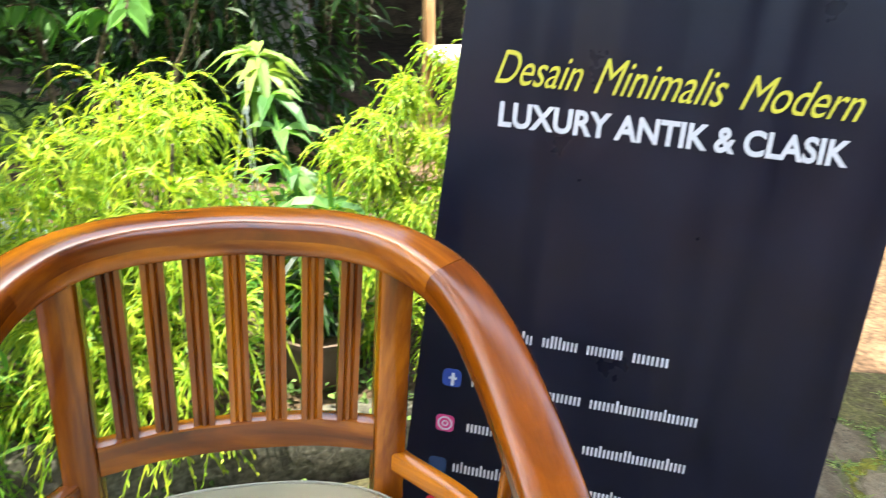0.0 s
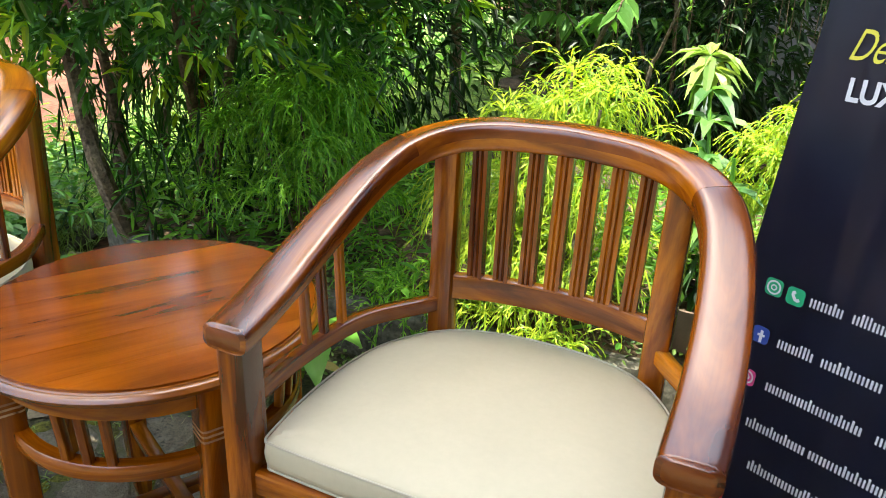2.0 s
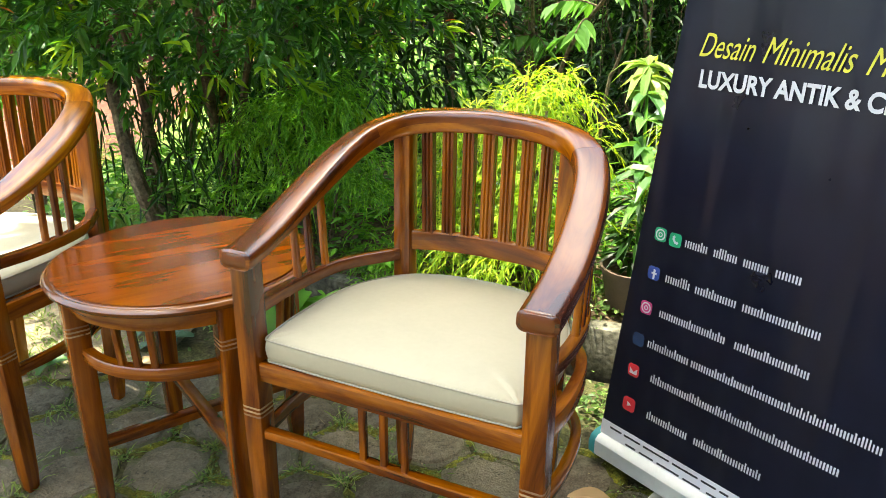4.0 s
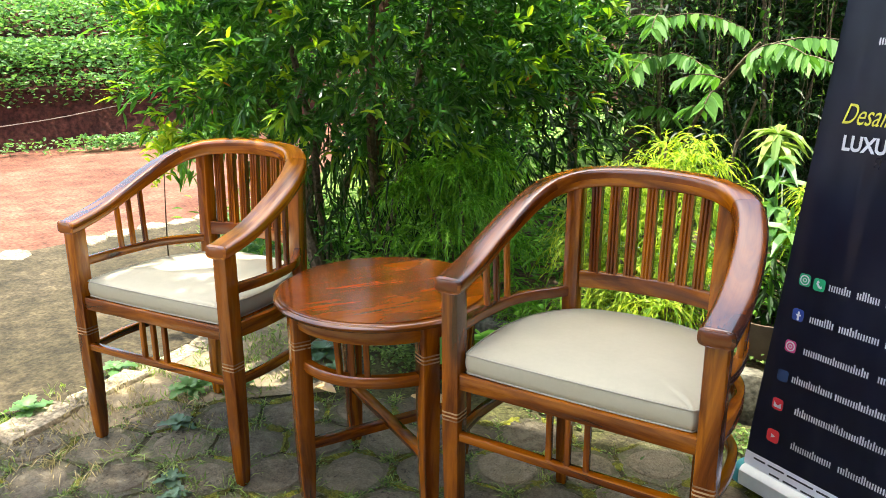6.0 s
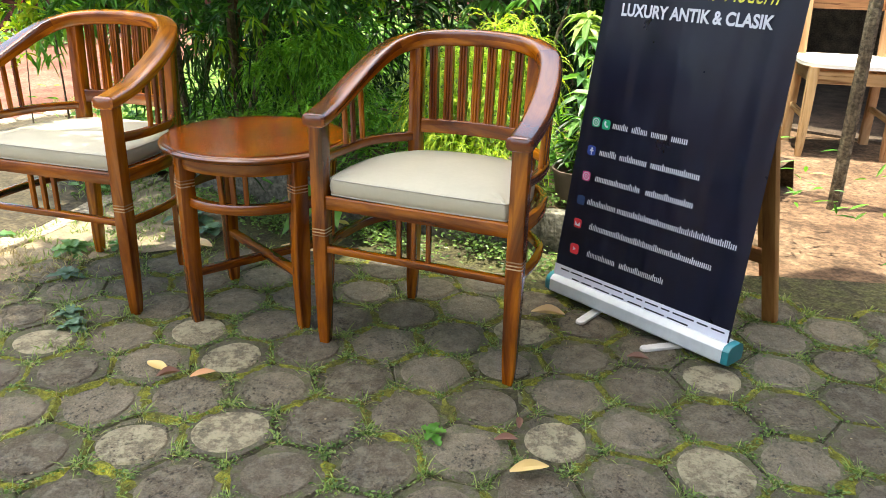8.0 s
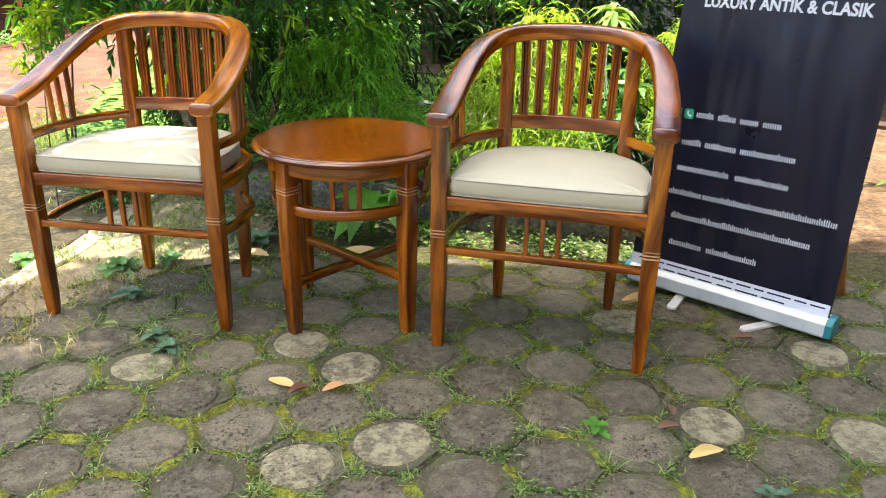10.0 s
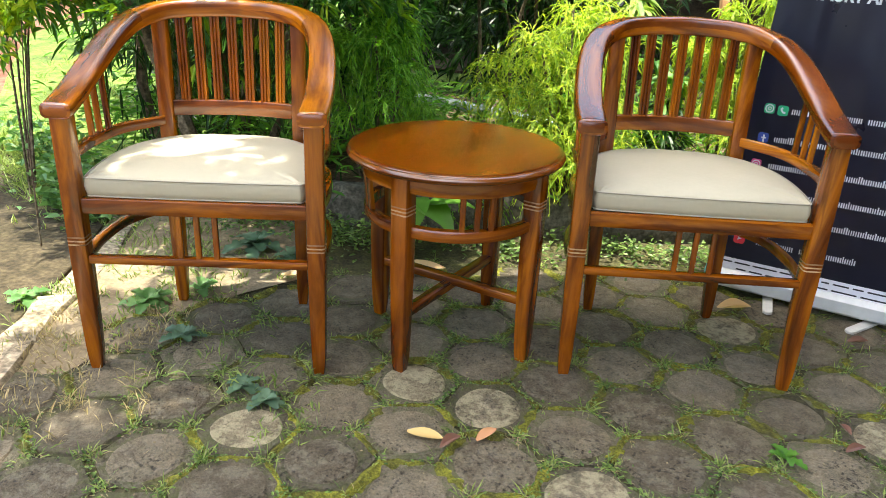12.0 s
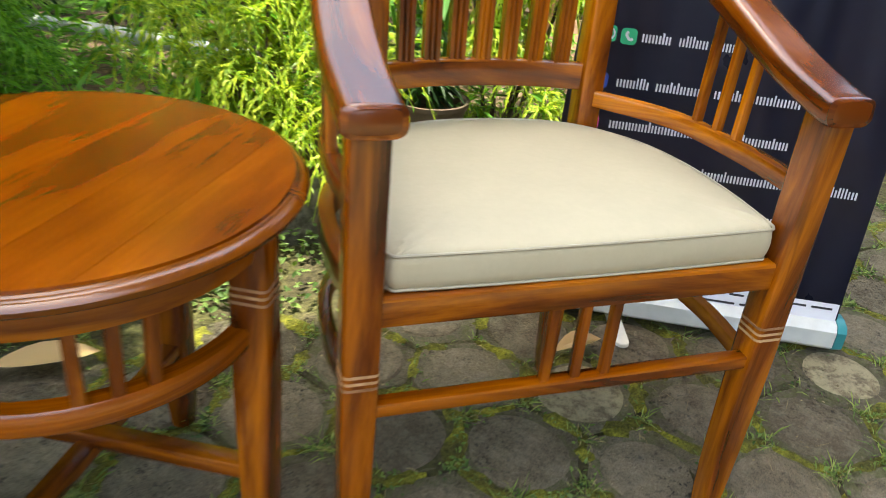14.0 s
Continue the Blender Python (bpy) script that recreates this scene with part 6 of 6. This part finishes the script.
# moss grown into the joints, as uneven low ridges
random.seed(112)
V, F = [], []
for _, x, y in cells:
    for k in range(3):
        a = ANG + radians(60 * k)
        if noise.noise(Vector((x * 2.2, y * 2.2, k * 0.4))) < -0.22 or random.random() < 0.08:
            continue
        mx, my = x + 0.106 * math.cos(a), y + 0.106 * math.sin(a)
        sx, sy = -math.sin(a), math.cos(a)
        reach = random.uniform(0.03, 0.066)
        shift = random.uniform(-0.066, 0.066) * (1 - reach / 0.066)
        o, n = len(V), 7
        for i in range(n):
            t = shift + reach * (2 * i / (n - 1) - 1)
            w = random.uniform(0.009, 0.026) * (0.35 if i in (0, n - 1) else 1)
            cx, cy = mx + sx * t + random.gauss(0, 0.002), my + sy * t + random.gauss(0, 0.002)
            for q, z in ((-1, -0.004), (0, random.uniform(0.001, 0.0045)), (1, -0.004)):
                V.append((cx + math.cos(a) * q * w, cy + math.sin(a) * q * w, z))
        for i in range(n - 1):
            for q in range(2):
                F.append((o + 3 * i + q, o + 3 * i + q + 1, o + 3 * i + q + 4, o + 3 * i + q + 3))
me = bpy.data.meshes.new("joint_moss")
me.from_pydata(V, [], F)
tagged(mesh_part("joint_moss", me, JOINT_MOSS, None), "bright green moss grown into the paving joints", "moss", kind="stuff")

# grass and leafy tufts in the joints
rng = np.random.default_rng(111)
random.seed(111)
P = []
M = []
for _, x, y in cells:
    if x > 1.4 or y < -1.6:
        continue
    lush = 0.5 + 1.1 * noise.noise(Vector((x * 2.6 + 5, y * 2.6, 1)))
    for k in range(6):
        a = radians(ANG * 180 / math.pi + 30 + 60 * k)
        cx, cy = x + 0.122 * math.cos(a), y + 0.122 * math.sin(a)
        for n in range(int(lush * random.choice((0, 4, 10, 20, 36, 60)))):
            P.append((cx + random.gauss(0, 0.012), cy + random.gauss(0, 0.012), -0.004))
        for n in range(int(lush * random.choice((0, 6, 14, 26)))):
            M.append((cx + random.gauss(0, 0.016), cy + random.gauss(0, 0.016), 0.0))
        # along the joint from this corner to the next
        a2 = a + math.pi / 3
        ex, ey = x + 0.122 * math.cos(a2), y + 0.122 * math.sin(a2)
        for n in range(int(lush * random.choice((0, 4, 10, 20, 36)))):
            t = random.random()
            M.append((cx + (ex - cx) * t + random.gauss(0, 0.004), cy + (ey - cy) * t + random.gauss(0, 0.004), 0.0))
        if random.random() < 0.35:
            P.append((cx + (ex - cx) * 0.5, cy + (ey - cy) * 0.5, -0.004))
P, M = np.array(P), np.array(M)
D = rng.normal(0, 0.8, P.shape)
D[:, 2] = 0.8
tagged(mesh_part("joint_grass", leaf_mesh("joint_grass", P, D, rng.uniform(0.014, 0.036, len(P)) * rng.choice([1.0, 1.0, 1.0, 1.9], len(P)), np.full(len(P), 0.0027), droop=0.3, slim=True), GRASS, None, smooth=False), "grass tufts growing in the paving joints", "grass", kind="stuff")
pick = rng.choice(len(P), len(P) // 3, replace=False)
S = np.repeat(P[pick], 2, 0) + rng.normal(0, 0.006, (2 * len(pick), 3)) * np.array([1, 1, 0])
D = rng.normal(0, 1.0, S.shape)
D[:, 2] = 0.5
tagged(mesh_part("joint_straw", leaf_mesh("joint_straw", S, D, rng.uniform(0.012, 0.045, len(S)), np.full(len(S), 0.0016), droop=0.5, slim=True), DRY, None, smooth=False), "dry straw-coloured grass in the paving joints", "grass", kind="stuff")
D = rng.normal(0, 1.0, M.shape)
D[:, 2] = 0.35
tagged(mesh_part("joint_weeds", leaf_mesh("joint_weeds", M, D, rng.uniform(0.006, 0.014, len(M)), rng.uniform(0.004, 0.008, len(M)), droop=0.1), LEAF_JOINT, None, smooth=False), "tiny leafy weeds growing in the paving joints", "weed", kind="stuff")

# taller tufts by the chair leg and along the path's edge
P = []
for x, y, n, r in ((-1.02, -0.07, 34, 0.03), (-0.95, -0.08, 30, 0.03), (-0.86, -0.13, 18, 0.03), (-1.08, -0.03, 22, 0.03), (-1.17, -0.02, 26, 0.04), (-0.88, 0.02, 18, 0.018), (-0.93, 0.07, 10, 0.012), (-1.25, -0.15, 14, 0.03), (-1.12, 0.20, 14, 0.02)):
    P += [(x + random.gauss(0, r), y + random.gauss(0, r), -0.004) for _ in range(n)]
P = np.array(P)
D = rng.normal(0, 0.75, P.shape)
D[:, 2] = 0.9
tagged(mesh_part("tall_grass", leaf_mesh("tall_grass", P, D, rng.uniform(0.04, 0.105, len(P)), np.full(len(P), 0.0042), droop=0.5, slim=True), GRASS, None, smooth=False), "long pale grass blades rooted between the pavers", "grass", kind="stuff")

# dry straw, crumbs of soil and bits of leaf strewn over the pavers
rng = np.random.default_rng(131)
n = 2600
P = np.stack([rng.uniform(-1.5, 1.2, n), rng.uniform(-1.5, 1.0, n), rng.uniform(0.001, 0.004, n)], 1)
keep = np.array([inside(x, y, PAVED) and noise.noise(Vector((x * 3, y * 3, 7))) + random.uniform(-0.5, 0.5) > 0.0 for x, y, _ in P])
P = P[keep]
D = rng.normal(0, 1, P.shape)
D[:, 2] = 0.02
straw = rng.random(len(P)) < 0.35
L = np.where(straw, rng.uniform(0.012, 0.045, len(P)), rng.uniform(0.003, 0.009, len(P)))
W = np.where(straw, 0.0014, L * rng.uniform(0.5, 0.9, len(P)))
tagged(mesh_part("paving_litter", leaf_mesh("paving_litter", P, D, L, W, droop=0.0, slim=True, roll=0.15), LITTER, None, smooth=False), "dry straw and crumbs of leaf strewn over the pavers", "litter", kind="stuff")
